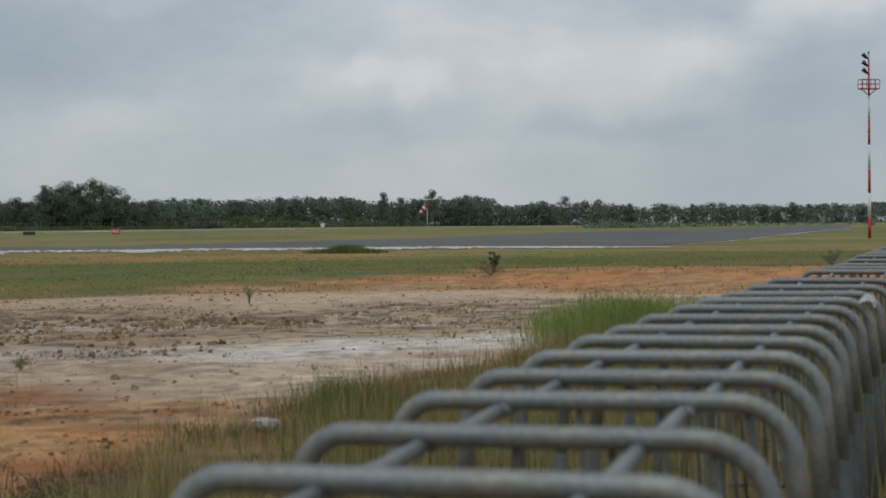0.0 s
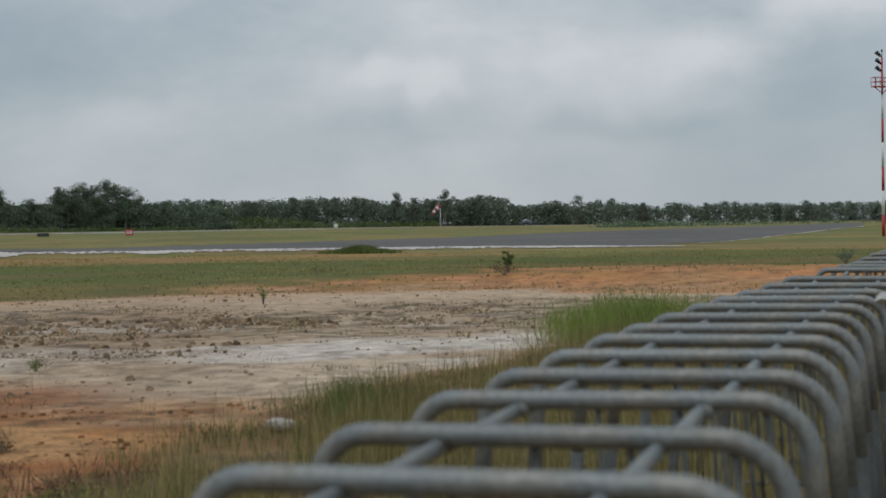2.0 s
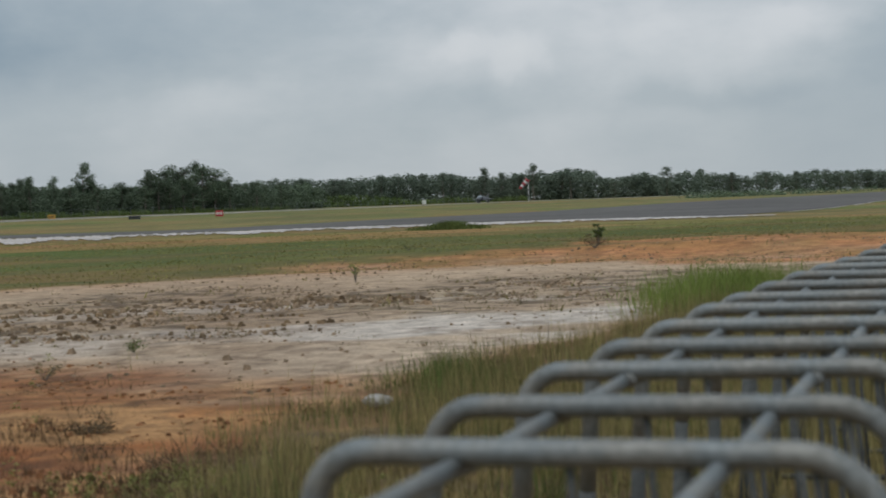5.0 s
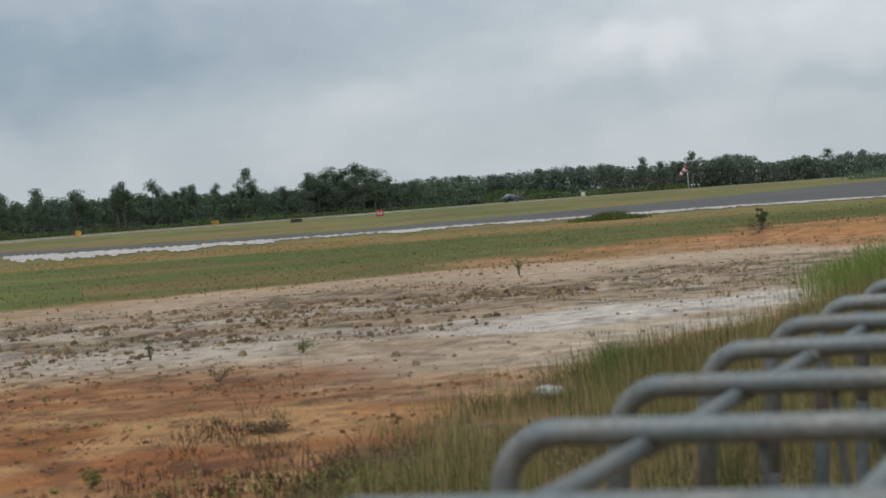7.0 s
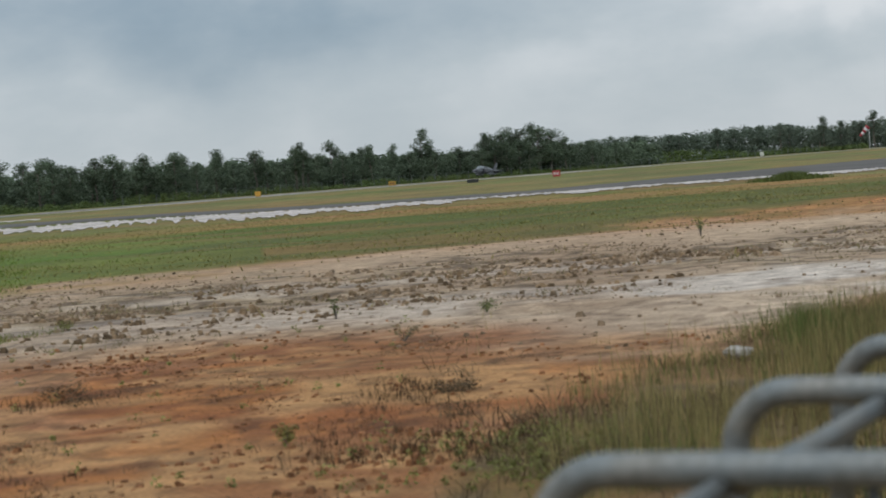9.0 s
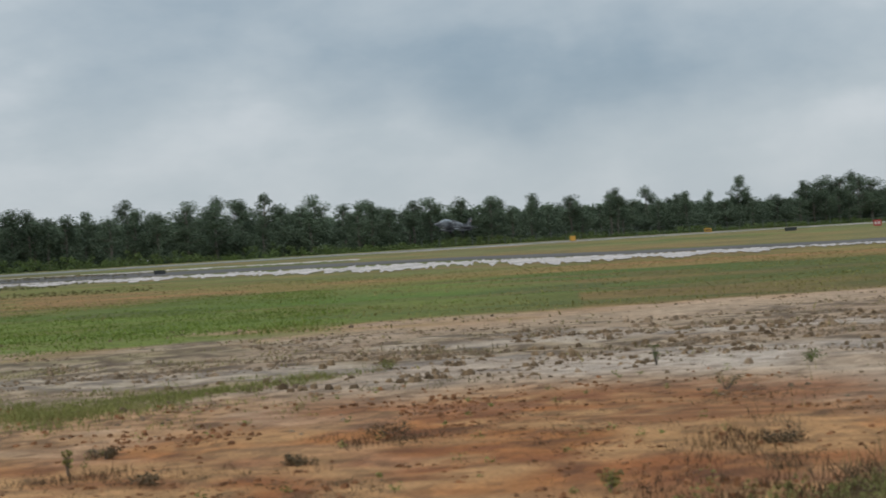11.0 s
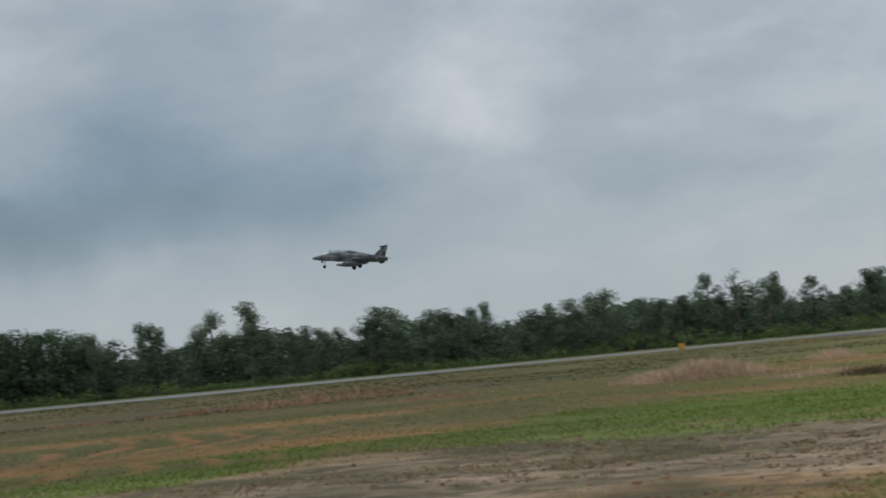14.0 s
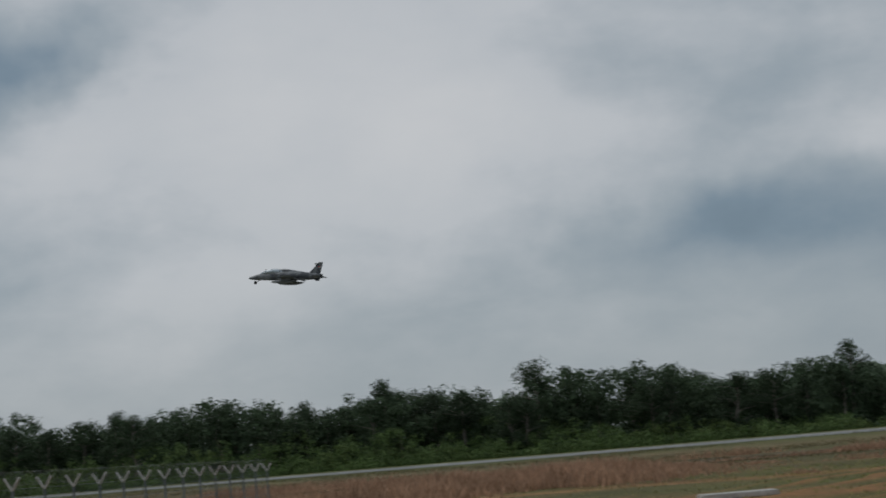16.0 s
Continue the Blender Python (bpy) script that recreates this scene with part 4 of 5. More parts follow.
def build_forest():
    rnd = random.Random(11)
    # the trees that stand out above the edge: bearing, height, kind
    peaks = ((9.9, 17.0, 3), (10.6, 16.0, 4), (11.3, 14.5, 5), (13.1, 16.5, 0), (13.9, 12.5, 6), (15.7, 14.0, 3), (16.56, 14.0, 1), (18.9, 13.2, 5),
             (25.2, 14.5, 4), (26.6, 15.2, 0), (28.0, 14.6, 3), (30.5, 14.6, 1), (33.7, 13.3, 4), (35.0, 13.9, 0), (35.85, 13.5, 2),
             (41.1, 13.0, 7), (42.2, 14.2, 10), (43.0, 13.6, 0), (52.5, 12.5, 1), (56.1, 15.3, 5), (57.2, 14.0, 3), (59.2, 13.2, 6),
             (60.8, 12.0, 2), (68.8, 15.6, 4), (73.8, 14.0, 6), (77.7, 17.0, 2), (82.0, 16.0, 0), (84.3, 13.0, 1), (86.5, 13.4, 3), (89.5, 14.5, 0))
    for b, h, k in peaks:
        x, y = at(b, forest_dist(b, 358))
        plant(DEEP + k % 4 if b > 64 else k, x, y, h, rnd.uniform(0, 360), 1.0)
    for b, h, k in ((9.4, 14.5, 4), (9.75, 15.5, 3), (10.25, 15.0, 5), (10.8, 14.0, 3), (11.2, 13.0, 4)):
        x, y = at(b, forest_dist(b, 352))
        plant(k, x, y, h, 40 * b, 1.45)
    s = -620.0
    n = 0
    while s < 190:
        x, y = lane(350 + rnd.uniform(-5, 18), s + rnd.uniform(-2, 2))
        k = rnd.choice((3, 4, 5, 3, 4, 6, 7, 0, 1, 8, 9))
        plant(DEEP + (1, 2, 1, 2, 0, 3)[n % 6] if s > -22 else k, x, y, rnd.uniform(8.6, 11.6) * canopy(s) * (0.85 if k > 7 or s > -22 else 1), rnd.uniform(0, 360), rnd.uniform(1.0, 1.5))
        s += rnd.uniform(2.8, 5.0)
        n += 1
    # beyond the step in the forest edge, much farther off
    for k in range(30):
        b = 9.2 - 22.0 * k / 30 + rnd.uniform(-0.3, 0.3)
        d = (1060 if b > -4.5 else 1500) + rnd.uniform(-20, 40)
        x, y = at(b, d)
        plant(FAR + rnd.choice((0, 1, 2, 3)), x, y, rnd.uniform(13, 17.5) * (1 if b > -1.5 else 0.72 if b > -4.6 else 0.95), rnd.uniform(0, 360), rnd.uniform(1.2, 1.8))
    for b, h, k in ((1.7, 18.0, 3), (0.3, 19.0, 0), (-3.5, 15.0, 1), (2.9, 16.0, 4), (6.95, 15.5, 7)):
        x, y = at(b, 1040)
        plant(FAR + k % 4, x, y, h, 20 * b, 1.2)


build_forest()


def build_woods(name, rows, n, radius, per, size, seed, mat, label):
    """The mass of foliage behind and under the forest edge, in overlapping clumps."""
    rng = np.random.default_rng(seed)
    x, y, top = rows(rng, n)
    r = radius * rng.uniform(0.6, 1.3, n)
    z = ground_height(x, y) + np.maximum(0.3 * r, top * rng.uniform(0, 1, n) ** 0.75 - 0.7 * r)
    verts, faces = foliage(rng, np.stack([x, y, z, r], -1), per, size)
    tagged(raw(name, verts, faces, mat), label, "woods", kind="stuff")


def belt(rng, n, lo, hi):
    s = rng.uniform(lo, hi, n)
    top = (5.4 + 3.4 * value_noise(s, 0 * s, 14.0, 41) + 2.6 * value_noise(s, 0 * s, 5.0, 42)) * canopy(s)
    p = 354 + rng.uniform(-5, 26, n)
    return OUT.x * p + ALONG.x * s, OUT.y * p + ALONG.y * s, top


def near_rows(rng, n):
    return belt(rng, n, -650, 0)


def dark_rows(rng, n):
    x, y, top = belt(rng, n, -45, 215)
    return x, y, top * 1.2


def deep_rows(rng, n):
    s = rng.uniform(-720, 240, n)
    p = 388 + rng.uniform(0, 22, n)
    return OUT.x * p + ALONG.x * s, OUT.y * p + ALONG.y * s, (6.5 + 4.5 * value_noise(s, 0 * s, 17.0, 45)) * canopy(s)


def far_rows(rng, n):
    b = rng.uniform(-14, 9.3, n)
    d = np.where(b > -4.5, 1070, 1510) + rng.uniform(0, 60, n)
    top = np.where(b > -1.5, 13.0, np.where(b > -4.5, 9.5, 12.5)) + 5.0 * value_noise(b * 20, 0 * b, 14.0, 43)
    return -d * np.sin(np.radians(b)), d * np.cos(np.radians(b)), top


def scrub_rows(rng, n):
    s = rng.uniform(-600, 215, n)
    p = 339 + rng.uniform(-4, 9, n) - 14 * rng.uniform(0, 1, n) * np.interp(s, [-360, -300, -180, -120], [0, 1, 1, 0])
    top = 0.8 + 2.8 * value_noise(s, 0 * s, 9.0, 44) * np.interp(s, [-400, -250, -150, 0, 60, 150], [0.6, 1.3, 1.1, 0.9, 1.6, 2.4])
    return OUT.x * p + ALONG.x * s, OUT.y * p + ALONG.y * s, top


def thicket_rows(rng, n):
    s, f = rng.uniform(5, 235, n), rng.uniform(0, 1, n)
    p = 330 + 18 * f + 4 * value_noise(s, 0 * s, 11.0, 48)
    top = 0.7 + (1.2 + 5.6 * f) * (0.6 + 0.6 * value_noise(s, p, 7.0, 49)) * np.interp(s, [5, 35, 90, 150], [0.5, 0.8, 1.1, 1.1])
    return OUT.x * p + ALONG.x * s, OUT.y * p + ALONG.y * s, top


def bush_rows(rng, n):
    b = np.concatenate([rng.normal(-5.6, 0.7, n // 2), rng.uniform(-12, -4, n - n // 2)])
    d = np.interp(b, [-12, -8, -4], [620, 480, 420]) + rng.uniform(-20, 20, n)
    return -d * np.sin(np.radians(b)), d * np.cos(np.radians(b)), 0.8 + 1.2 * value_noise(b * 10, 0 * b, 3.0, 46)


def far_scrub_rows(rng, n):
    b = rng.uniform(0.5, 9.2, n)
    d = 1035 + rng.uniform(-10, 15, n)
    return -d * np.sin(np.radians(b)), d * np.cos(np.radians(b)), 1.5 + 5.5 * value_noise(b * 10, 0 * b, 9.0, 47)


build_woods("far_scrub", far_scrub_rows, 420, 2.2, 40, 0.7, 57, LEAF_PALE, "light green scrub before the distant woods")
build_woods("low_bushes", bush_rows, 150, 1.1, 40, 0.3, 56, LEAF, "low dark bushes beyond the taxiway")
build_woods("dark_forest_belt", dark_rows, 3800, 1.9, 55, 0.42, 58, LEAF_DIMMED, "dense forest along the runway, leaf colour dimmed to very dark green")
build_woods("thicket", thicket_rows, 1700, 1.25, 50, 0.30, 59, LEAF_MID, "green thicket sloping up to the forest")
build_woods("forest_belt", near_rows, 5000, 1.8, 52, 0.44, 51, LEAF, "dense dark green forest behind the airfield")
build_woods("forest_depth", deep_rows, 4800, 2.5, 26, 1.4, 54, LEAF, "shaded forest behind the first trees")
# The far woods' leaf colour is paled to stand for haze.
build_woods("far_woods", far_rows, 3600, 3.2, 36, 1.0, 52, LEAF_HAZED, "distant woods along the horizon")
build_woods("scrub_edge", scrub_rows, 2400, 1.0, 40, 0.28, 53, LEAF_PALE, "light green scrub at the foot of the forest")

# ---------------------------------------------------------------- grass, clods, shrubs


def blades(name, x, y, h, w, per, spread, mat, label, lean=0.35):
    """Grass as single tapered blades in tufts round the places x, y."""
    rng = np.random.default_rng(len(name) * 7 + len(x))
    n = len(x) * per
    bx = np.repeat(x, per) + rng.normal(0, spread, n)
    by = np.repeat(y, per) + rng.normal(0, spread, n)
    bz = ground_height(bx, by) - 0.02
    hh = np.repeat(h, per) * rng.uniform(0.45, 1.2, n)
    a = rng.uniform(0, math.pi, n)
    dx, dy = np.cos(a) * w / 2, np.sin(a) * w / 2
    lx, ly = rng.normal(0, lean, n) * hh, rng.normal(0, lean, n) * hh
    verts = np.stack([np.stack([bx - dx, by - dy, bz], -1), np.stack([bx + dx, by + dy, bz], -1),
                      np.stack([bx + dx * 0.7 + lx * 0.4, by + dy * 0.7 + ly * 0.4, bz + hh * 0.6], -1),
                      np.stack([bx - dx * 0.7 + lx * 0.4, by - dy * 0.7 + ly * 0.4, bz + hh * 0.6], -1),
                      np.stack([bx + lx, by + ly, bz + hh], -1)], 1).reshape(-1, 3)
    o = np.arange(n) * 5
    faces = np.stack([o, o + 1, o + 2, o + 3], -1).tolist() + np.stack([o + 3, o + 2, o + 4], -1).tolist()
    tagged(raw(name, verts.tolist(), faces, mat), label, "grass", kind="stuff")


def scatter(n, seed, lo_b, hi_b, lo_r, hi_r, want, power=0.5):
    """Random places in a sector of the plan, kept where the named covers lie."""
    rng = np.random.default_rng(seed)
    b = rng.uniform(lo_b, hi_b, n)
    r = np.sqrt(rng.uniform(lo_r ** 2, hi_r ** 2, n)) if power == 0.5 else np.exp(rng.uniform(math.log(lo_r), math.log(hi_r), n))
    x, y = -r * np.sin(np.radians(b)), r * np.cos(np.radians(b))
    w = cover_weights(x, y)
    keep = rng.uniform(0, 1, n) < sum(w[k] * a for k, a in want.items())
    return x[keep], y[keep]


def build_grass():
    rng = np.random.default_rng(21)

    def field(n, seed, b0, b1, r0, r1, want, cell, cut, salt):
        x, y = scatter(n, seed, b0, b1, r0, r1, want)
        q = 0.7 * value_noise(x, y, cell, salt) + 0.3 * value_noise(x, y, cell * 0.3, salt + 1)
        k = q > cut
        return x[k], y[k], q[k]

    def inner(x, y):
        """0 at the edge of the dry grass, 1 well inside it."""
        b = np.degrees(np.arctan2(-x, y))
        far = np.log(np.interp(b, BEARING, EDGES[0]) / np.hypot(x, y)) / 0.40
        side = (12.8 - b) / 4.5 - 0.3 * value_noise(x, y, 1.5, 67)
        return np.clip(np.minimum(far + 0.25 * value_noise(x, y, 2.0, 60), side), 0, 1)

    x, y, q = field(40000, 1, -13, 12.5, 8.5, 46, {0: 0.95, 2: 0.10, 1: 0.08}, 0.8, 0.45, 61)
    e = inner(x, y)
    k = rng.uniform(0, 1, len(x)) < 0.16 + 0.80 * e
    x, y, q, e = x[k], y[k], q[k], e[k]
    blades("dry_tall_grass", x, y, 0.06 + (0.24 + 0.74 * e) * q * rng.uniform(0.2, 1, len(x)), 0.0058, 6, 0.08, GRASS_DRY, "tall thin dry grass on tan soil", 0.13)
    x, y, q = field(12000, 2, -13, 13, 8.5, 46, {0: 0.9, 2: 0.05, 4: 0.04}, 0.9, 0.55, 62)
    e = inner(x, y)
    k = rng.uniform(0, 1, len(x)) < 0.12 + 0.6 * e
    x, y, q, e = x[k], y[k], q[k], e[k]
    blades("short_green_grass", x, y, 0.06 + (0.20 + 0.48 * e) * q * rng.uniform(0.3, 1, len(x)), 0.006, 8, 0.07, GRASS_GREEN, "green grass between the dry stalks", 0.20)
    x, y, q = field(11000, 7, -13, 14, 8.5, 30, {0: 0.9, 1: 0.10}, 0.9, 0.52, 65)
    blades("dark_undergrowth", x, y, 0.03 + 0.16 * rng.uniform(0.2, 1, len(x)), 0.007, 10, 0.07, UNDER, "dark withered undergrowth between the grass", 0.7)
    x, y, q = field(16000, 11, 7, 40, 9.5, 25, {1: 0.7, 2: 0.4}, 1.6, 0.60, 75)
    blades("withered_mat", x, y, 0.015 + 0.06 * rng.uniform(0.2, 1, len(x)), 0.006, 9, 0.06, UNDER, "low withered growth matted on the red soil", 0.9)
    b, d, high = [], [], []
    for b0, d0, sb, sd, n, h in ((14.5, 15.6, 0.7, 0.5, 90, 0.10), (15.6, 15.0, 1.2, 0.4, 60, 0.06), (12.6, 12.4, 1.4, 0.5, 90, 0.14), (16.5, 12.6, 1.5, 0.5, 60, 0.10), (20.5, 15.8, 2.0, 0.4, 60, 0.06),
                                 (20.6, 20.2, 2.0, 0.3, 50, 0.06), (24.5, 17.4, 0.9, 0.3, 50, 0.10), (29.5, 15.6, 1.6, 0.3, 60, 0.08), (33.5, 16.0, 1.5, 0.3, 60, 0.10), (27.5, 12.2, 3.0, 0.4, 50, 0.08)):
        b.append(rng.normal(b0, sb, n)), d.append(rng.normal(d0, sd, n)), high.append(h * rng.uniform(0.3, 1.3, n))
    b, d = np.radians(np.concatenate(b)), np.concatenate(d)
    blades("dead_weeds", -d * np.sin(b), d * np.cos(b), np.concatenate(high), 0.006, 9, 0.06, DEAD, "dark dead weeds in heaps on the red soil", 0.35)
    b, d = np.radians(rng.triangular(-7.8, -5.4, -2.4, 460)), rng.uniform(27, 37, 460)
    x, y = -d * np.sin(b), d * np.cos(b)
    blades("lush_grass_clump", x, y, 0.22 + 0.42 * rng.uniform(0, 1, 460), 0.010, 12, 0.22, GRASS_LUSH, "lush bright green grass clump beside the barriers", 0.3)
    b, d = np.radians(rng.normal(2.8, 0.75, 90)), rng.normal(17.8, 0.8, 90)
    blades("dark_grass_clump", -d * np.sin(b), d * np.cos(b), 0.20 + 0.18 * rng.uniform(0, 1, 90), 0.006, 18, 0.10, GRASS_GREEN, "dense green clump in the dry grass", 0.3)
    x, y, q = field(20000, 3, 25, 72, 36, 90, {7: 0.95, 6: 0.12, 8: 0.2, 9: 0.3}, 6.0, 0.25, 66)
    blades("field_grass", x, y, 0.03 + 0.06 * rng.uniform(0, 1, len(x)), 0.03, 5, 0.3, GRASS_FIELD, "short green airfield grass", 0.7)
    x, y, q = field(18000, 10, -13, 27, 42, 130, {7: 0.6, 6: 0.10, 8: 0.3, 9: 0.3}, 8.0, 0.42, 69)
    blades("olive_field_grass", x, y, 0.03 + 0.08 * rng.uniform(0, 1, len(x)), 0.035, 5, 0.35, OLIVE, "short olive grass on the orange field", 0.7)
    x, y, q = field(40000, 4, -13, 96, 22, 120, {7: 0.03, 6: 0.5, 8: 0.6, 9: 0.55, 4: 0.10, 5: 0.02}, 5.0, 0.3, 68)
    blades("dry_field_grass", x, y, 0.03 + 0.10 * rng.uniform(0, 1, len(x)), 0.04, 3, 0.25, GRASS_DRY, "short dry airfield grass", 0.6)
    b, t = rng.uniform(24, 60, 5200), rng.normal(0.5, 0.30, 5200)
    d = np.interp(b, VERGE_AT, VERGE_NEAR) * (1 - t) + np.interp(b, VERGE_AT, VERGE_FAR) * t
    x, y = -d * np.sin(np.radians(b)), d * np.cos(np.radians(b))
    k = value_noise(x, y, 1.7, 63) * 0.7 + value_noise(x, y, 0.6, 64) * 0.3 + rng.normal(0, 0.12, 5200) > np.interp(b, [24, 30, 36], [0.64, 0.52, 0.42])
    x, y = x[k], y[k]
    blades("verge_grass", x, y, 0.03 + 0.09 * rng.uniform(0, 1, len(x)), 0.010, 16, 0.12, VERGE, "strip of olive grass beside the track", 0.5)
    x, y, q = field(7000, 6, 26, 66, 20, 36, {2: 0.25, 3: 0.7, 4: 0.35}, 2.0, 0.58, 63)
    blades("straw_tufts", x, y, 0.03 + 0.08 * rng.uniform(0, 1, len(x)), 0.010, 10, 0.10, OLIVE, "sparse straw-coloured tufts beside the track", 0.5)
    b, d = rng.uniform(17, 64, 9000), rng.uniform(33, 66, 9000)
    b = np.where(rng.uniform(0, 1, 9000) < np.interp(b, [17, 23, 30], [0, 0.3, 1]), b, 200)
    k = (b < 100) & (d > np.interp(b, STRIP_AT, STRIP_NEAR)) & (d < np.interp(b, STRIP_AT, STRIP_FAR)) & (0.6 * value_noise(d * b / 60, d, 3.5, 87) + 0.4 * value_noise(d * b / 60, d, 1.2, 88) > 0.42)
    x, y = -d[k] * np.sin(np.radians(b[k])), d[k] * np.cos(np.radians(b[k]))
    blades("fresh_grass", x, y, 0.03 + 0.09 * rng.uniform(0, 1, len(x)), 0.025, 7, 0.3, GRASS_FIELD, "strip of fresh bright green grass", 0.6)
    x, y, q = field(26000, 8, 30, 96, 112, 262, {8: 0.7, 9: 0.8}, 16.0, 0.42, 70)
    blades("rough_field_grass", x, y, 0.06 + 0.22 * q * rng.uniform(0, 1, len(x)), 0.11, 3, 0.6, ROUGH_GRASS, "rough dull grass out on the field", 0.6)
    b, d = np.radians(rng.normal(2.75, 0.42, 150)), rng.normal(126, 0.8, 150)
    blades("grass_mound", -d * np.sin(b), d * np.cos(b), 0.25 + 0.3 * np.exp(-((np.degrees(b) - 2.75) / 0.5) ** 2), 0.04, 24, 0.25, GRASS_GREEN, "round mound of dense green grass", 0.4)
    x, y, q = field(16000, 9, -12, 62, 22, 58, {4: 0.5, 6: 0.5, 3: 0.12, 2: 0.12}, 2.2, 0.5, 74)
    blades("brown_tufts", x, y, 0.03 + 0.09 * rng.uniform(0, 1, len(x)), 0.014, 7, 0.09, TUFT, "low brown tufts on the rough soil", 0.6)
    px, py, ph, rx, ry, rh = [], [], [], [], [], []
    for b0, b1, r0, r1, n in ((64, 90, 60, 150, 9000), (50, 62, 78, 125, 900)):
        b, d = np.radians(rng.uniform(b0, b1, n)), rng.uniform(r0, r1, n)
        x, y = -d * np.sin(b), d * np.cos(b)
        q = 0.75 * value_noise(x, y, 9.0, 64) + 0.25 * value_noise(x, y, 2.5, 65)
        k = q > 0.53
        rx.append(x[k]), ry.append(y[k]), rh.append(0.12 + 2.6 * (q[k] - 0.52))
    for b0, spread, d0, high, n in ((43.4, 0.95, 87, 0.85, 420), (44.9, 0.5, 91, 0.5, 140), (39.8, 0.33, 113, 0.55, 120), (40.3, 0.8, 76, 0.22, 90), (37.2, 0.3, 74, 0.3, 40)):
        b, d = rng.normal(b0, spread, n), d0 + rng.normal(0, 1.6, n)
        px.append(-d * np.sin(np.radians(b))), py.append(d * np.cos(np.radians(b)))
        ph.append(high * (0.25 + 0.75 * np.exp(-((b - b0) / spread / 1.3) ** 2)) * rng.uniform(0.6, 1.1, n))
    b, d = rng.normal(76.5, 1.7, 900), rng.normal(92, 5.5, 900)
    rx.append(-d * np.sin(np.radians(b))), ry.append(d * np.cos(np.radians(b)))
    rh.append((0.25 + 0.75 * np.exp(-((b - 76.5) / 2.2) ** 2)) * (0.5 + 0.8 * value_noise(rx[-1], ry[-1], 3.0, 95)))
    b, d = rng.normal(38.7, 0.35, 110), 70 + rng.normal(0, 1.0, 110)
    blades("dark_brush", -d * np.sin(np.radians(b)), d * np.cos(np.radians(b)), 0.12 + 0.22 * rng.uniform(0, 1, 110), 0.04, 10, 0.3, UNDER, "dark withered brush heap on the field", 0.6)
    blades("russet_brush", np.concatenate(rx), np.concatenate(ry), np.concatenate(rh), 0.05, 10, 0.35, RUSSET, "russet dead brush heaps out on the field", 0.5)
    blades("dead_brush", np.concatenate(px), np.concatenate(py), np.concatenate(ph), 0.05, 9, 0.35, BRUSH, "pinkish dead brush heaps on the field", 0.5)


build_grass()


def lump(rnd, verts, faces, x, y, z, s):
    """One irregular clod of 8 corners."""
    o = len(verts)
    for sx, sy, sz in ((-1, -1, 0), (1, -1, 0), (1, 1, 0), (-1, 1, 0), (-0.6, -0.6, 1), (0.6, -0.6, 1), (0.6, 0.6, 1), (-0.6, 0.6, 1)):
        verts.append((x + sx * s * rnd.uniform(0.35, 0.75), y + sy * s * rnd.uniform(0.35, 0.75), z - 0.012 + sz * s * rnd.uniform(0.4, 0.85)))
    for f in ((4, 5, 6, 7), (0, 1, 5, 4), (1, 2, 6, 5), (2, 3, 7, 6), (3, 0, 4, 7)):
        faces.append(tuple(o + i for i in f))


def build_clods():
    rnd = random.Random(31)
    verts, faces = [], []
    x, y = scatter(46000, 12, 6, 50, 9.5, 26, {1: 0.5, 2: 0.3})
    k = 0.6 * value_noise(x, y, 1.4, 76) + 0.4 * value_noise(x, y, 0.5, 77) > 0.52
    for a, b, c in zip(x[k], y[k], ground_height(x[k], y[k])):
        lump(rnd, verts, faces, a, b, c, 0.012 + 0.045 * rnd.random() ** 3)
    tagged(raw("red_soil_crumbs", verts, faces, RED_CLOD), "small red-brown crumbs of soil on bare earth", "soil clods", kind="stuff")
    verts, faces = [], []
    x, y = scatter(120000, 5, -10, 66, 18, 58, {4: 0.75, 3: 0.08, 5: 0.05, 2: 0.08, 6: 0.2})
    q = 0.6 * value_noise(x, y, 2.0, 71) + 0.4 * value_noise(x, y, 0.7, 72)
    k = q > 0.46
    for a, b, c, e in zip(x[k], y[k], ground_height(x[k], y[k]), q[k]):
        lump(rnd, verts, faces, a, b, c, 0.014 + 0.045 * rnd.random() ** 2 + (0.05 if rnd.random() < 0.02 else 0))
    # a ridge of larger clods thrown up along the track
    for _ in range(120):
        b = rnd.uniform(3.5, 17)
        d = 34 + 0.25 * (b - 4) + rnd.gauss(0, 1.1)
        a, c = at(b, d)
        lump(rnd, verts, faces, a, c, float(ground_height(a, c)), rnd.uniform(0.05, 0.14))
    tagged(raw("soil_clods", verts, faces, CLOD), "loose brown clods of soil on the rough ground", "soil clods", kind="stuff")
    verts, faces = [], []
    # turf-topped clods in loose rows across the rough ground
    for n, b0, b1, d0, slope, loose in ((50, 4, 11, 36, 0.12, 0.8), (50, 9, 20, 33.5, 0.05, 0.8), (60, 6, 26, 29.5, 0.0, 1.6), (30, 12, 30, 26.5, -0.1, 1.2)):
        for _ in range(n):
            b = rnd.uniform(b0, b1)
            a, c = at(b, d0 + slope * (b - b0) + rnd.gauss(0, loose))
            for _ in range(3):
                u, v = a + rnd.gauss(0, 0.10), c + rnd.gauss(0, 0.10)
                lump(rnd, verts, faces, u, v, float(ground_height(u, v)), rnd.uniform(0.03, 0.10))
    tagged(raw("turf_clods", verts, faces, TURF), "dark clods of turf in loose rows on the rough ground", "soil clods", kind="stuff")


build_clods()


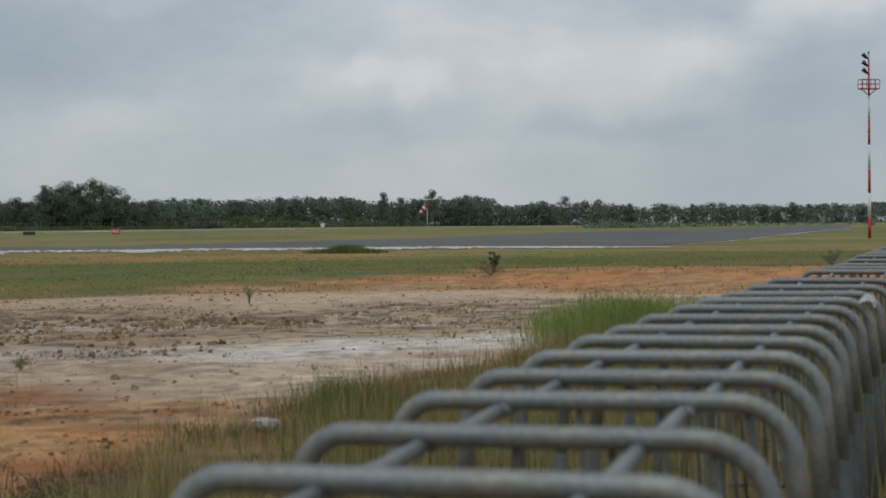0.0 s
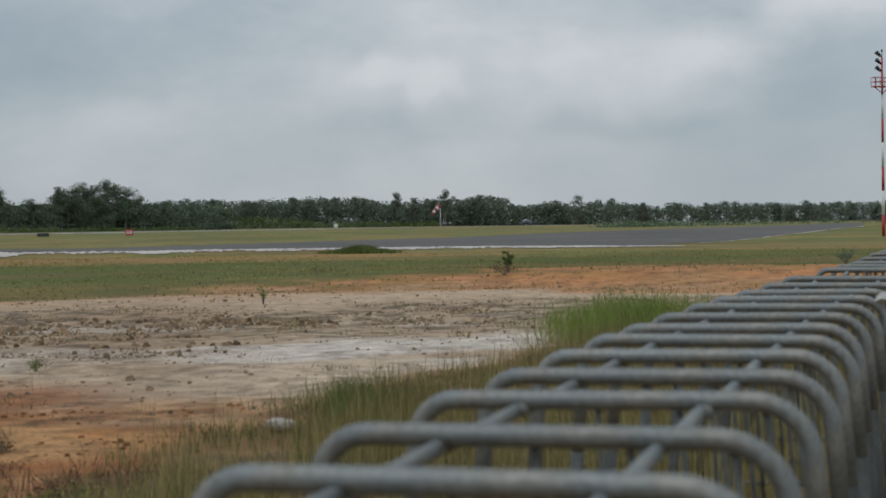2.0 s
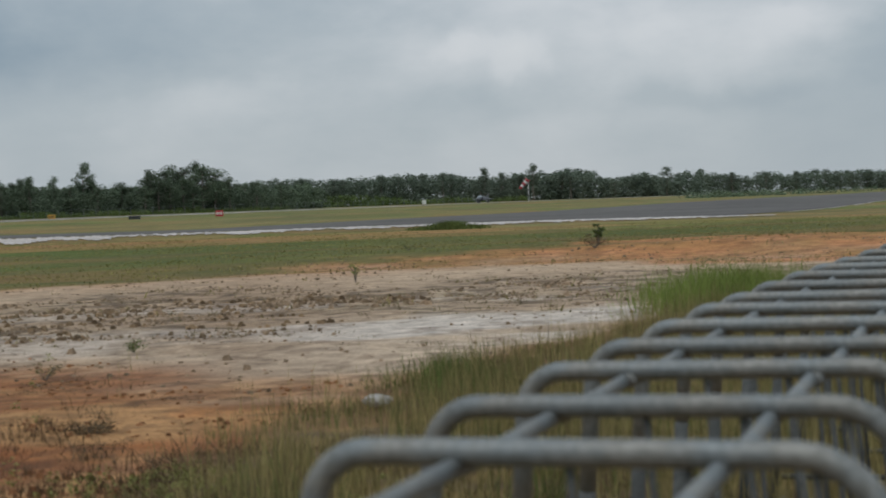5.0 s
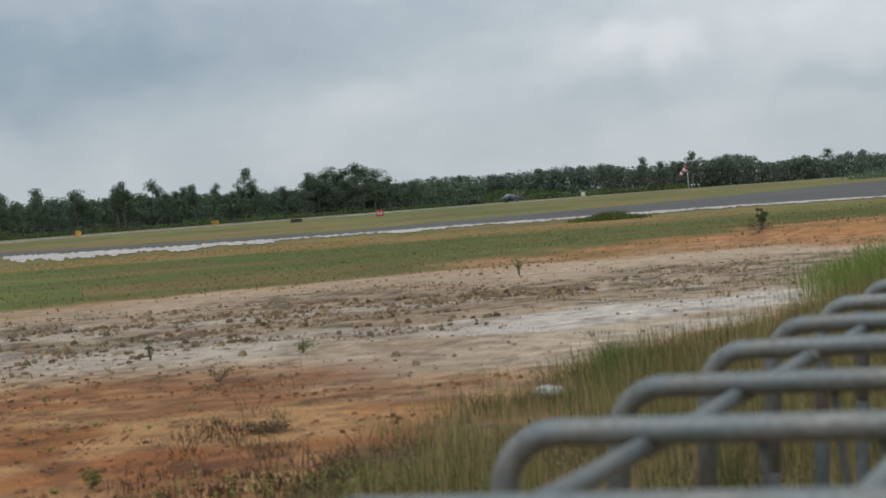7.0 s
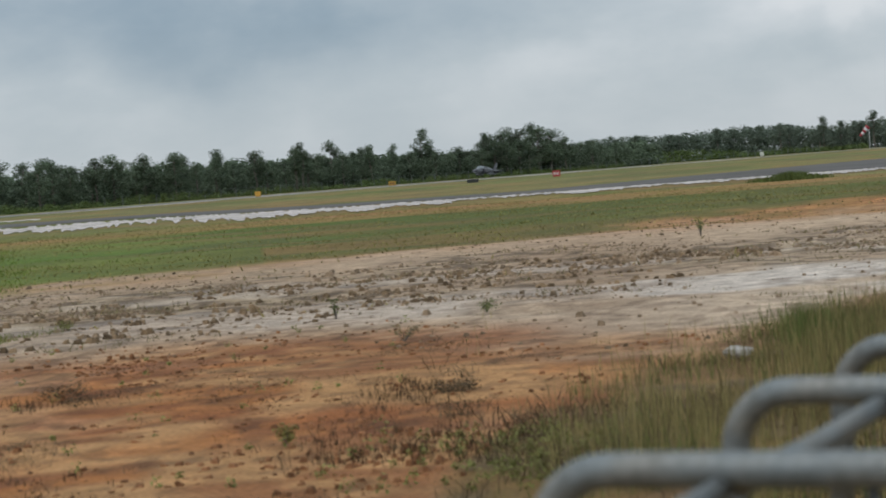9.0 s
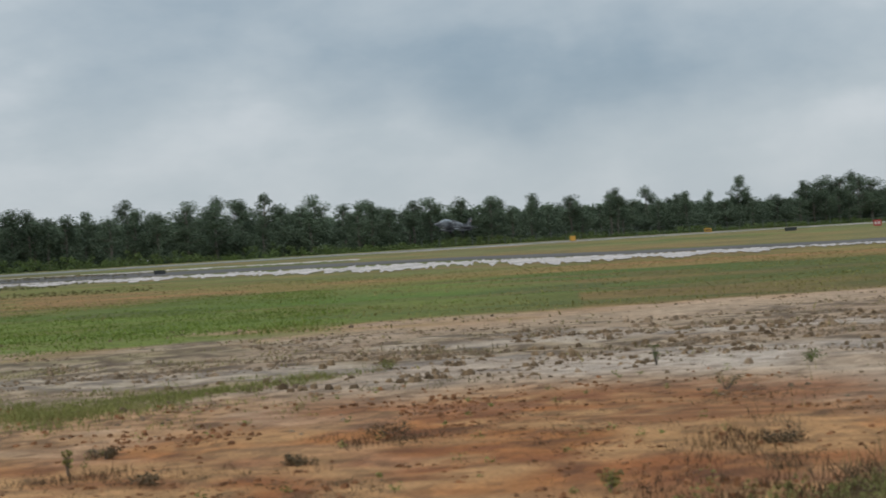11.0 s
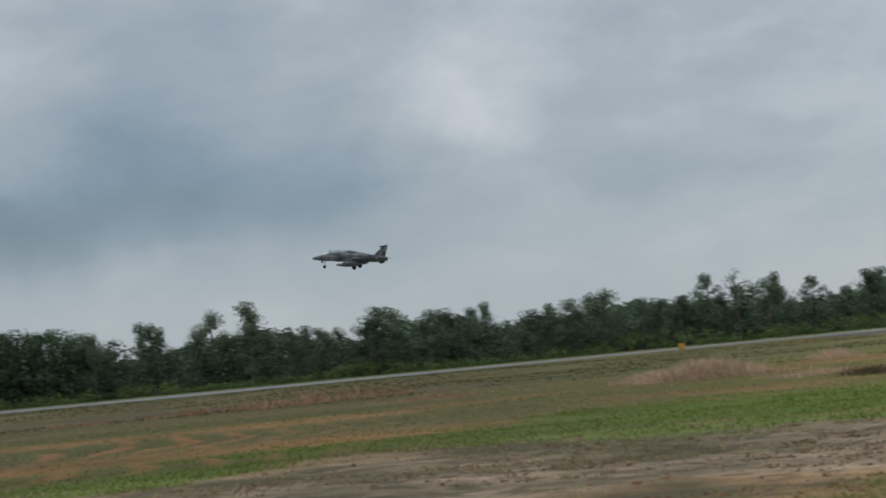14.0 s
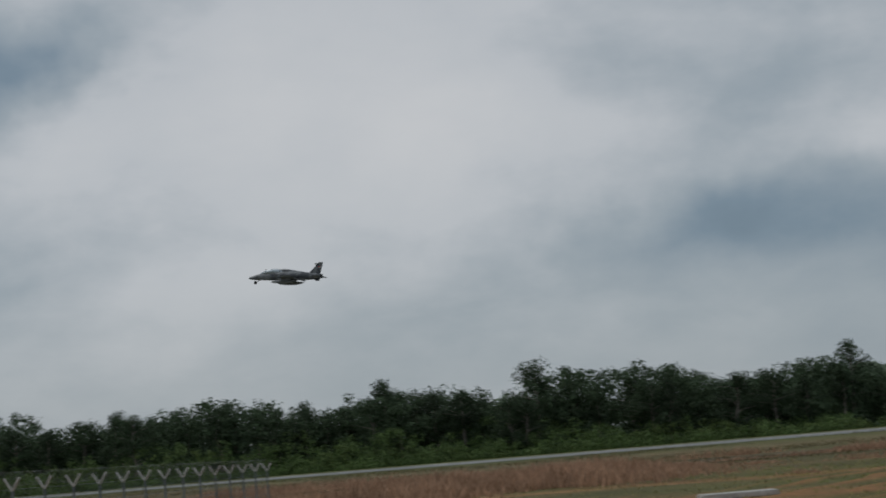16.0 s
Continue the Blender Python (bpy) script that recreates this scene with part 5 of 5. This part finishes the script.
def build_shrub(bearing, dist, height, width, mat, label, seed, name="shrub"):
    rnd = random.Random(seed)
    x, y = at(bearing, dist)
    ob = new(name)
    ob.matrix_basis = pose(x, y, float(ground_height(x, y)))
    tagged(ob, label, "shrub")
    bm = bmesh.new()
    tips = []
    for k in range(9):
        a = rnd.uniform(0, 2 * math.pi)
        tip = Vector((math.cos(a) * width * rnd.uniform(0.1, 0.5), math.sin(a) * width * rnd.uniform(0.1, 0.5), height * rnd.uniform(0.5, 0.95)))
        tube(bm, [(0, 0, -0.02), tip * 0.5 + Vector((0, 0, 0.03)), tip], [height * 0.02, height * 0.014, height * 0.006], 5)
        tips.append((*tip, width * 0.16))
        tips.append((*(tip * 0.65), width * 0.15))
    part("stem", bm, BARK, ob)
    verts, faces = foliage(np.random.default_rng(seed), tips, {"shrub": 34, "withered_tuft": 50, "weed": 14}.get(name, 9), 0.014 if name == "withered_tuft" else max(0.018, height * 0.06))
    leaf = raw("foliage", verts, faces, mat)
    leaf.parent = ob
    return ob


build_shrub(-1.45, 58.5, 0.72, 0.42, LEAF_PALE, "small green shrub on the orange bank", 1)
build_shrub(-1.35, 57.8, 0.42, 0.75, UNDER, "withered brown shrub on the orange bank", 2)
build_shrub(5.55, 43, 0.42, 0.3, GRASS_LUSH, "young green seedling on the pale track", 3, "seedling")
build_shrub(12.0, 24.5, 0.15, 0.4, GRASS_GREEN, "low weed on the pale sand", 4, "weed")
build_shrub(16.3, 25, 0.28, 0.16, GRASS_GREEN, "young seedling on the pale sand", 5, "seedling")
build_shrub(14.5, 21, 0.2, 0.5, TUFT, "dry weed on the sand", 6, "weed")
build_shrub(13.2, 15.5, 0.10, 0.45, UNDER, "dark withered tuft on the red soil", 7, "withered_tuft")
build_shrub(18.4, 13.2, 0.14, 0.20, OLIVE, "leafy weed on the red soil", 8, "weed")
build_shrub(24.2, 18, 0.08, 0.6, UNDER, "dark withered tuft on the red soil", 9, "withered_tuft")
build_shrub(32.3, 17.5, 0.09, 0.3, UNDER, "dark withered tuft on the red soil", 14, "withered_tuft")
build_shrub(31.4, 15.4, 0.08, 0.5, UNDER, "dark withered tuft on the red soil", 15, "withered_tuft")
build_shrub(33.4, 16.4, 0.22, 0.12, OLIVE, "thin upright dry weed on the red soil", 16, "weed")
build_shrub(23.8, 27.3, 0.14, 0.3, VERGE, "low green weed on the pale sand", 17, "weed")
build_shrub(27.0, 16, 0.08, 0.3, UNDER, "dark withered tuft on the red soil", 10, "withered_tuft")
build_shrub(4.0, 68, 0.3, 0.4, GRASS_GREEN, "small weed on the bank", 11, "weed")
build_shrub(-11.0, 78, 0.6, 0.9, LEAF, "low green shrub by the bank", 13)


def build_stone():
    rnd = random.Random(3)
    x, y = at(5.15, 16.4)
    bm = bmesh.new()
    bmesh.ops.create_icosphere(bm, subdivisions=2, radius=0.1)
    for v in bm.verts:
        v.co = Vector((v.co.x * 1.25, v.co.y * 0.8, v.co.z * 0.55)) * rnd.uniform(0.85, 1.12)
    ob = part("stone", bm, STONE)
    ob.matrix_basis = pose(x, y, float(ground_height(x, y)) + 0.07)
    tagged(ob, "pale grey stone lying in the dry grass", "stone")


build_stone()


def build_weeds():
    """Broad-leaved weeds low in the foreground."""
    rng = np.random.default_rng(17)
    b = np.radians(np.concatenate([rng.normal(11.0, 2.2, 150), rng.normal(7.5, 1.5, 40), rng.uniform(14, 34, 60)]))
    d = np.concatenate([rng.uniform(10.6, 13.0, 150), rng.uniform(10.3, 11.8, 40), rng.uniform(11.5, 24, 60)])
    r = rng.uniform(0.025, 0.075, 250)
    x, y = -d * np.sin(b), d * np.cos(b)
    verts, faces = foliage(rng, np.stack([x, y, ground_height(x, y) + r * 0.8, r], -1), 22, 0.020, up=0.9)
    tagged(raw("broadleaf_weeds", verts, faces, VERGE), "low broad-leaved green weeds on the soil", "weeds", kind="stuff")


build_weeds()


def build_scrap():
    """A crumpled white plastic scrap caught on a barrier."""
    rnd = random.Random(9)
    bm = bmesh.new()
    n = 6
    grid = [[bm.verts.new((0.016 * (i - 3), 0.02 * (j - 3) + rnd.uniform(-0.006, 0.006), 0.03 - 0.004 * (i - 3) ** 2 - 0.012 * abs(j - 3) + rnd.uniform(-0.006, 0.006))) for j in range(n + 1)] for i in range(n + 1)]
    for i in range(n):
        for j in range(n):
            bm.faces.new((grid[i][j], grid[i + 1][j], grid[i + 1][j + 1], grid[i][j + 1]))
    bmesh.ops.solidify(bm, geom=bm.faces[:], thickness=0.002)
    ob = part("plastic_scrap", bm, WHITE)
    p = Vector((-0.008, 3.53, 0)) + ROW * (9.24 - 0.83) + Vector((math.cos(radians(-12.8)), math.sin(radians(-12.8)), 0)) * 0.63
    ob.matrix_basis = pose(p.x, p.y, TOP - 0.012, 0, 18, ROW_TURN)
    tagged(ob, "crumpled white plastic scrap caught on a barrier", "plastic scrap")


build_scrap()


def build_slab():
    x, y = at(72.4, 53)
    bm = bmesh.new()
    box(bm, (-1.0, -0.6, 0.0), (1.0, 0.6, 0.14), 0.02)
    ob = part("concrete_slab", bm, STONE)
    ob.matrix_basis = pose(x, y, float(ground_height(x, y)), 0, 0, 80)
    tagged(ob, "pale concrete slab lying in the field", "slab")


build_slab()

# ---------------------------------------------------------------- the jet
CAMO = material("grey_camouflage", (0.235, 0.245, 0.256), 0.5, vary=0.2, scale=0.75, fine=6.0, second=(0.060, 0.064, 0.072))
JET_DARK = material("dark_grey_skin", (0.045, 0.048, 0.052), 0.5, vary=0.2, scale=1.0, fine=8.0)
JET_LIGHT = material("pale_grey_skin", (0.17, 0.178, 0.186), 0.5, vary=0.15, scale=0.8, fine=8.0)
TYRE = material("tyre_rubber", (0.02, 0.02, 0.02), 0.8, vary=0.2)


def glass_material():
    mat = bpy.data.materials.new("canopy_glass")
    mat.use_nodes = True
    b = mat.node_tree.nodes["Principled BSDF"]
    b.inputs["Base Color"].default_value = (0.42, 0.46, 0.49, 1)
    b.inputs["Roughness"].default_value = 0.4
    b.inputs["Coat Weight"].default_value = 0.3
    b.inputs["Metallic"].default_value = 0.75
    return mat


CANOPY = glass_material()


def loft(bm, sections, seg=16):
    """Skin over cross-sections (x, centre z, half width, half height, squareness)."""
    rings = []
    for x, zc, hw, hh, sq in sections:
        ring = []
        for k in range(seg):
            a = 2 * math.pi * k / seg
            c, s = math.cos(a), math.sin(a)
            p = 2 / sq
            ring.append(bm.verts.new((x, hw * math.copysign(abs(c) ** p, c), zc + hh * math.copysign(abs(s) ** p, s))))
        rings.append(ring)
    for a, b in zip(rings, rings[1:]):
        for k in range(seg):
            bm.faces.new((a[k], a[(k + 1) % seg], b[(k + 1) % seg], b[k]))
    bm.faces.new(rings[0][::-1])
    bm.faces.new(rings[-1])
    bmesh.ops.recalc_face_normals(bm, faces=bm.faces)
    return bm


def slab(bm, root, tip, t0, t1):
    """A flying surface between a root chord and a tip chord, each (leading, trailing) point; thin lens section."""
    def ring(le, te, t, n):
        le, te = Vector(le), Vector(te)
        out = []
        for f, s in ((0, 0), (0.12, 0.8), (0.4, 1), (0.75, 0.6), (1, 0), (0.75, -0.4), (0.4, -0.7), (0.12, -0.6)):
            out.append(bm.verts.new(le.lerp(te, f) + n * (s * t)))
        return out
    span = Vector(tip[0]) - Vector(root[0])
    n = (Vector(root[1]) - Vector(root[0])).cross(span).normalized()
    if n.z < -0.3:
        n = -n
    a, b = ring(*root, t0, n), ring(*tip, t1, n)
    for k in range(8):
        bm.faces.new((a[k], a[(k + 1) % 8], b[(k + 1) % 8], b[k]))
    bm.faces.new(a[::-1])
    bm.faces.new(b)
    bmesh.ops.recalc_face_normals(bm, faces=bm.faces)
    return bm


# legs that fold: object, hinge, axis, degrees when shut, how far by time
LEGS = []


def build_jet():
    jet = new("jet_aircraft")
    tagged(jet, "grey camouflaged two-seat jet trainer taking off, wheels folding in", "aircraft")
    bm = bmesh.new()
    loft(bm, [(5.98, -0.16, 0.06, 0.05, 2), (5.88, -0.16, 0.16, 0.15, 2), (5.5, -0.13, 0.26, 0.25, 2), (4.9, -0.08, 0.35, 0.37, 2), (4.2, -0.02, 0.43, 0.47, 2.1), (3.2, 0.02, 0.46, 0.54, 2.2),
              (2.0, 0.06, 0.50, 0.62, 2.3), (0.8, 0.10, 0.56, 0.68, 2.4), (-0.6, 0.10, 0.60, 0.68, 2.4), (-2.0, 0.05, 0.58, 0.64, 2.2), (-3.4, -0.01, 0.50, 0.55, 2.1),
              (-4.6, -0.04, 0.42, 0.46, 2), (-5.2, -0.04, 0.38, 0.40, 2)], 20)
    part("fuselage", bm, CAMO, jet, smooth=True)
    bm = bmesh.new()
    tube(bm, [(-5.15, 0, -0.04), (-5.5, 0, -0.04)], [0.36, 0.30], 16)
    part("exhaust_nozzle", bm, JET_DARK, jet, smooth=True)
    bm = bmesh.new()
    loft(bm, [(4.35, 0.34, 0.05, 0.04, 2), (3.9, 0.50, 0.26, 0.22, 2), (3.3, 0.64, 0.34, 0.38, 2), (2.4, 0.72, 0.37, 0.46, 2), (1.5, 0.74, 0.36, 0.44, 2), (0.9, 0.70, 0.30, 0.32, 2), (0.4, 0.66, 0.18, 0.12, 2)], 16)
    canopy = part("canopy", bm, CANOPY, jet, "clear glazed tandem canopy", smooth=True)
    for x in (3.35, 2.1, 1.05):
        bm = bmesh.new()
        tube(bm, [(x, 0.38 * math.cos(a), 0.66 + 0.46 * math.sin(a)) for a in (math.pi * k / 10 for k in range(11))], 0.035, 5)
        part("canopy_frame", bm, JET_DARK, canopy)
    bm = bmesh.new()
    loft(bm, [(1.1, 0.84, 0.22, 0.22, 2), (0.4, 0.88, 0.26, 0.26, 2), (-0.4, 0.84, 0.26, 0.22, 2), (-1.6, 0.66, 0.22, 0.18, 2), (-3.2, 0.42, 0.14, 0.14, 2), (-4.4, 0.28, 0.08, 0.1, 2)], 12)
    part("spine", bm, CAMO, jet, smooth=True)
    for sy in (-1, 1):
        bm = bmesh.new()
        loft(bm, [(1.75, 0.18 , 0.16, 0.30, 2.4), (1.0, 0.16, 0.24, 0.36, 2.4), (-0.4, 0.1, 0.26, 0.36, 2.2), (-2.2, 0.04, 0.16, 0.24, 2)], 12)
        bmesh.ops.translate(bm, verts=bm.verts, vec=(0, sy * 0.56, 0))
        intake = part("air_intake", bm, CAMO, jet, smooth=True)
        # a solid black plug stands in for the shaded hollow of the intake
        bm = bmesh.new()
        loft(bm, [(1.80, 0.18, 0.12, 0.25, 2.4), (1.70, 0.18, 0.12, 0.25, 2.4)], 12)
        bmesh.ops.translate(bm, verts=bm.verts, vec=(0, sy * 0.56, 0))
        part("intake_mouth", bm, BLACK, intake)
        bm = bmesh.new()
        slab(bm, ((1.5, sy * 0.4, -0.38), (-1.75, sy * 0.4, -0.38)), ((-0.75, sy * 4.7, -0.20), (-1.75, sy * 4.7, -0.20)), 0.17, 0.05)
        wing = part("wing", bm, CAMO, jet)
        bm = bmesh.new()
        slab(bm, ((-1.70, sy * 0.7, -0.40), (-2.35, sy * 0.7, -0.72)), ((-1.68, sy * 2.9, -0.30), (-2.2, sy * 2.9, -0.58)), 0.04, 0.03)
        part("flap", bm, JET_DARK, wing)
        bm = bmesh.new()
        tube(bm, [(-0.4, sy * 4.75, -0.2), (-2.0, sy * 4.75, -0.2)], [0.05, 0.03], 6)
        part("tip_rail", bm, JET_DARK, wing)
        bm = bmesh.new()
        tube(bm, [(1.95, sy * 1.9, -0.90), (1.6, sy * 1.9, -0.90), (0.8, sy * 1.9, -0.90), (-0.8, sy * 1.9, -0.90), (-1.6, sy * 1.9, -0.86), (-2.1, sy * 1.9, -0.84)], [0.02, 0.16, 0.26, 0.27, 0.18, 0.02], 14)
        tank = part("drop_tank", bm, JET_LIGHT if sy > 0 else CAMO, jet, "pale grey underwing fuel tank", smooth=True)
        bm = bmesh.new()
        box(bm, (-0.9, sy * 1.9 - 0.05, -0.74), (0.7, sy * 1.9 + 0.05, -0.30), 0.02)
        part("pylon", bm, CAMO, tank)
        bm = bmesh.new()
        slab(bm, ((-3.95, sy * 0.3, 0.12), (-5.25, sy * 0.3, 0.12)), ((-5.05, sy * 2.2, -0.14), (-5.65, sy * 2.2, -0.14)), 0.06, 0.03)
        part("tailplane", bm, JET_DARK, jet)
        bm = bmesh.new()
        slab(bm, ((-3.9, sy * 0.2, -0.3), (-5.0, sy * 0.2, -0.28)), ((-4.5, sy * 0.42, -0.72), (-4.95, sy * 0.42, -0.7)), 0.03, 0.02)
        part("ventral_fin", bm, JET_DARK, jet)
        bm = bmesh.new()
        tube(bm, [(-0.75, sy * 1.45, -0.4), (-0.85, sy * 1.6, -1.15), (-0.85, sy * 1.68, -1.28)], [0.07, 0.055, 0.05], 8)
        leg = part("main_gear_leg", bm, JET_LIGHT, jet)
        LEGS.append((leg, Vector((-0.75, sy * 1.45, -0.4)), "X", -sy * 82, ((0.0, 0.0), (14.2, 0.0), (14.9, 0.4), (15.6, 1.0), (16.0, 1.0))))
        bm = bmesh.new()
        bmesh.ops.create_cone(bm, cap_ends=True, segments=18, radius1=0.30, radius2=0.30, depth=0.20, matrix=Matrix.Translation((-0.85, sy * 1.72, -1.30)) @ Matrix.Rotation(math.pi / 2, 4, "X"))
        part("main_wheel", bm, TYRE, leg)
        bm = bmesh.new()
        box(bm, (-1.15, sy * 1.3 - 0.02, -1.05), (-0.5, sy * 1.3 + 0.02, -0.42))
        part("gear_door", bm, CAMO, leg)
    bm = bmesh.new()
    slab(bm, ((-3.35, 0, 0.42), (-5.15, 0, 0.25)), ((-4.95, 0, 2.05), (-5.62, 0, 2.05)), 0.10, 0.05)
    fin = part("fin", bm, CAMO, jet)
    bm = bmesh.new()
    box(bm, (-5.2, -0.08, 1.70), (-4.30, 0.08, 1.90), 0.04)
    part("fin_pod", bm, JET_DARK, fin)
    bm = bmesh.new()
    box(bm, (-5.2, -0.085, 1.22), (-4.85, 0.085, 1.34))
    part("fin_flash", bm, WHITE, fin, "small white marking")
    bm = bmesh.new()
    box(bm, (-5.2, -0.085, 1.34), (-4.85, 0.085, 1.44))
    part("fin_flash", bm, SIGN_RED, fin, "small red marking")
    bm = bmesh.new()
    tube(bm, [(4.05, 0, -0.35), (4.10, 0, -1.00), (4.12, 0, -1.15)], [0.06, 0.05, 0.045], 8)
    leg = part("nose_gear_leg", bm, JET_LIGHT, jet)
    LEGS.append((leg, Vector((4.05, 0, -0.35)), "Y", -84, ((0.0, 0.0), (14.8, 0.0), (15.4, 0.25), (16.0, 0.68))))
    bm = bmesh.new()
    bmesh.ops.create_cone(bm, cap_ends=True, segments=16, radius1=0.24, radius2=0.24, depth=0.16, matrix=Matrix.Translation((4.12, 0, -1.36)) @ Matrix.Rotation(math.pi / 2, 4, "X"))
    part("nose_wheel", bm, TYRE, leg)
    bm = bmesh.new()
    box(bm, (4.32, -0.02, -0.80), (4.62, 0.02, -0.33))
    part("nose_gear_door", bm, CAMO, leg)
    jet.scale = (0.955, 0.955, 0.955)
    return jet


JET = build_jet()

# seconds, metres along the runway axis, height, nose up
FLIGHT = [
    (0.0, -834, 2.75, 0), (1.0, -794, 2.73, 0), (2.0, -754, 2.7, 0), (3.0, -712, 2.65, 0), (4.0, -667, 2.62, 0), (5.0, -622, 2.6, 0),
    (6.2, -565, 2.55, 0), (7.5, -501, 2.55, 0.5), (8.0, -475, 2.6, 1), (8.5, -447, 2.7, 2), (9.6, -380, 3.4, 5), (11.0, -291.5, 5.3, 6),
    (11.5, -257.5, 6.4, 6), (12.0, -221.5, 8.1, 6), (12.5, -185.5, 9.8, 6), (13.0, -148.5, 12.4, 6), (13.5, -111.5, 14.9, 5.5), (14.0, -73.2, 17.7, 5),
    (14.5, -34.9, 20.6, 5), (15.0, 3.8, 23.4, 4.5), (15.5, 42.5, 26.3, 4.5), (16.0, 81.2, 29.0, 4.5),
]


def motions():
    heading = math.degrees(math.atan2(ALONG.y, ALONG.x))
    rows = []
    for t, s, z, up in FLIGHT:
        p = OUT * 274 + ALONG * s
        rows.append((t, pose(p.x, p.y, z, 0, -up, heading)))
    walk(JET, rows)
    for leg, hinge, axis, shut, steps in LEGS:
        walk(leg, [(t, Matrix.Translation(hinge) @ Matrix.Rotation(radians(shut * k), 4, axis) @ Matrix.Translation(-hinge)) for t, k in steps])


motions()
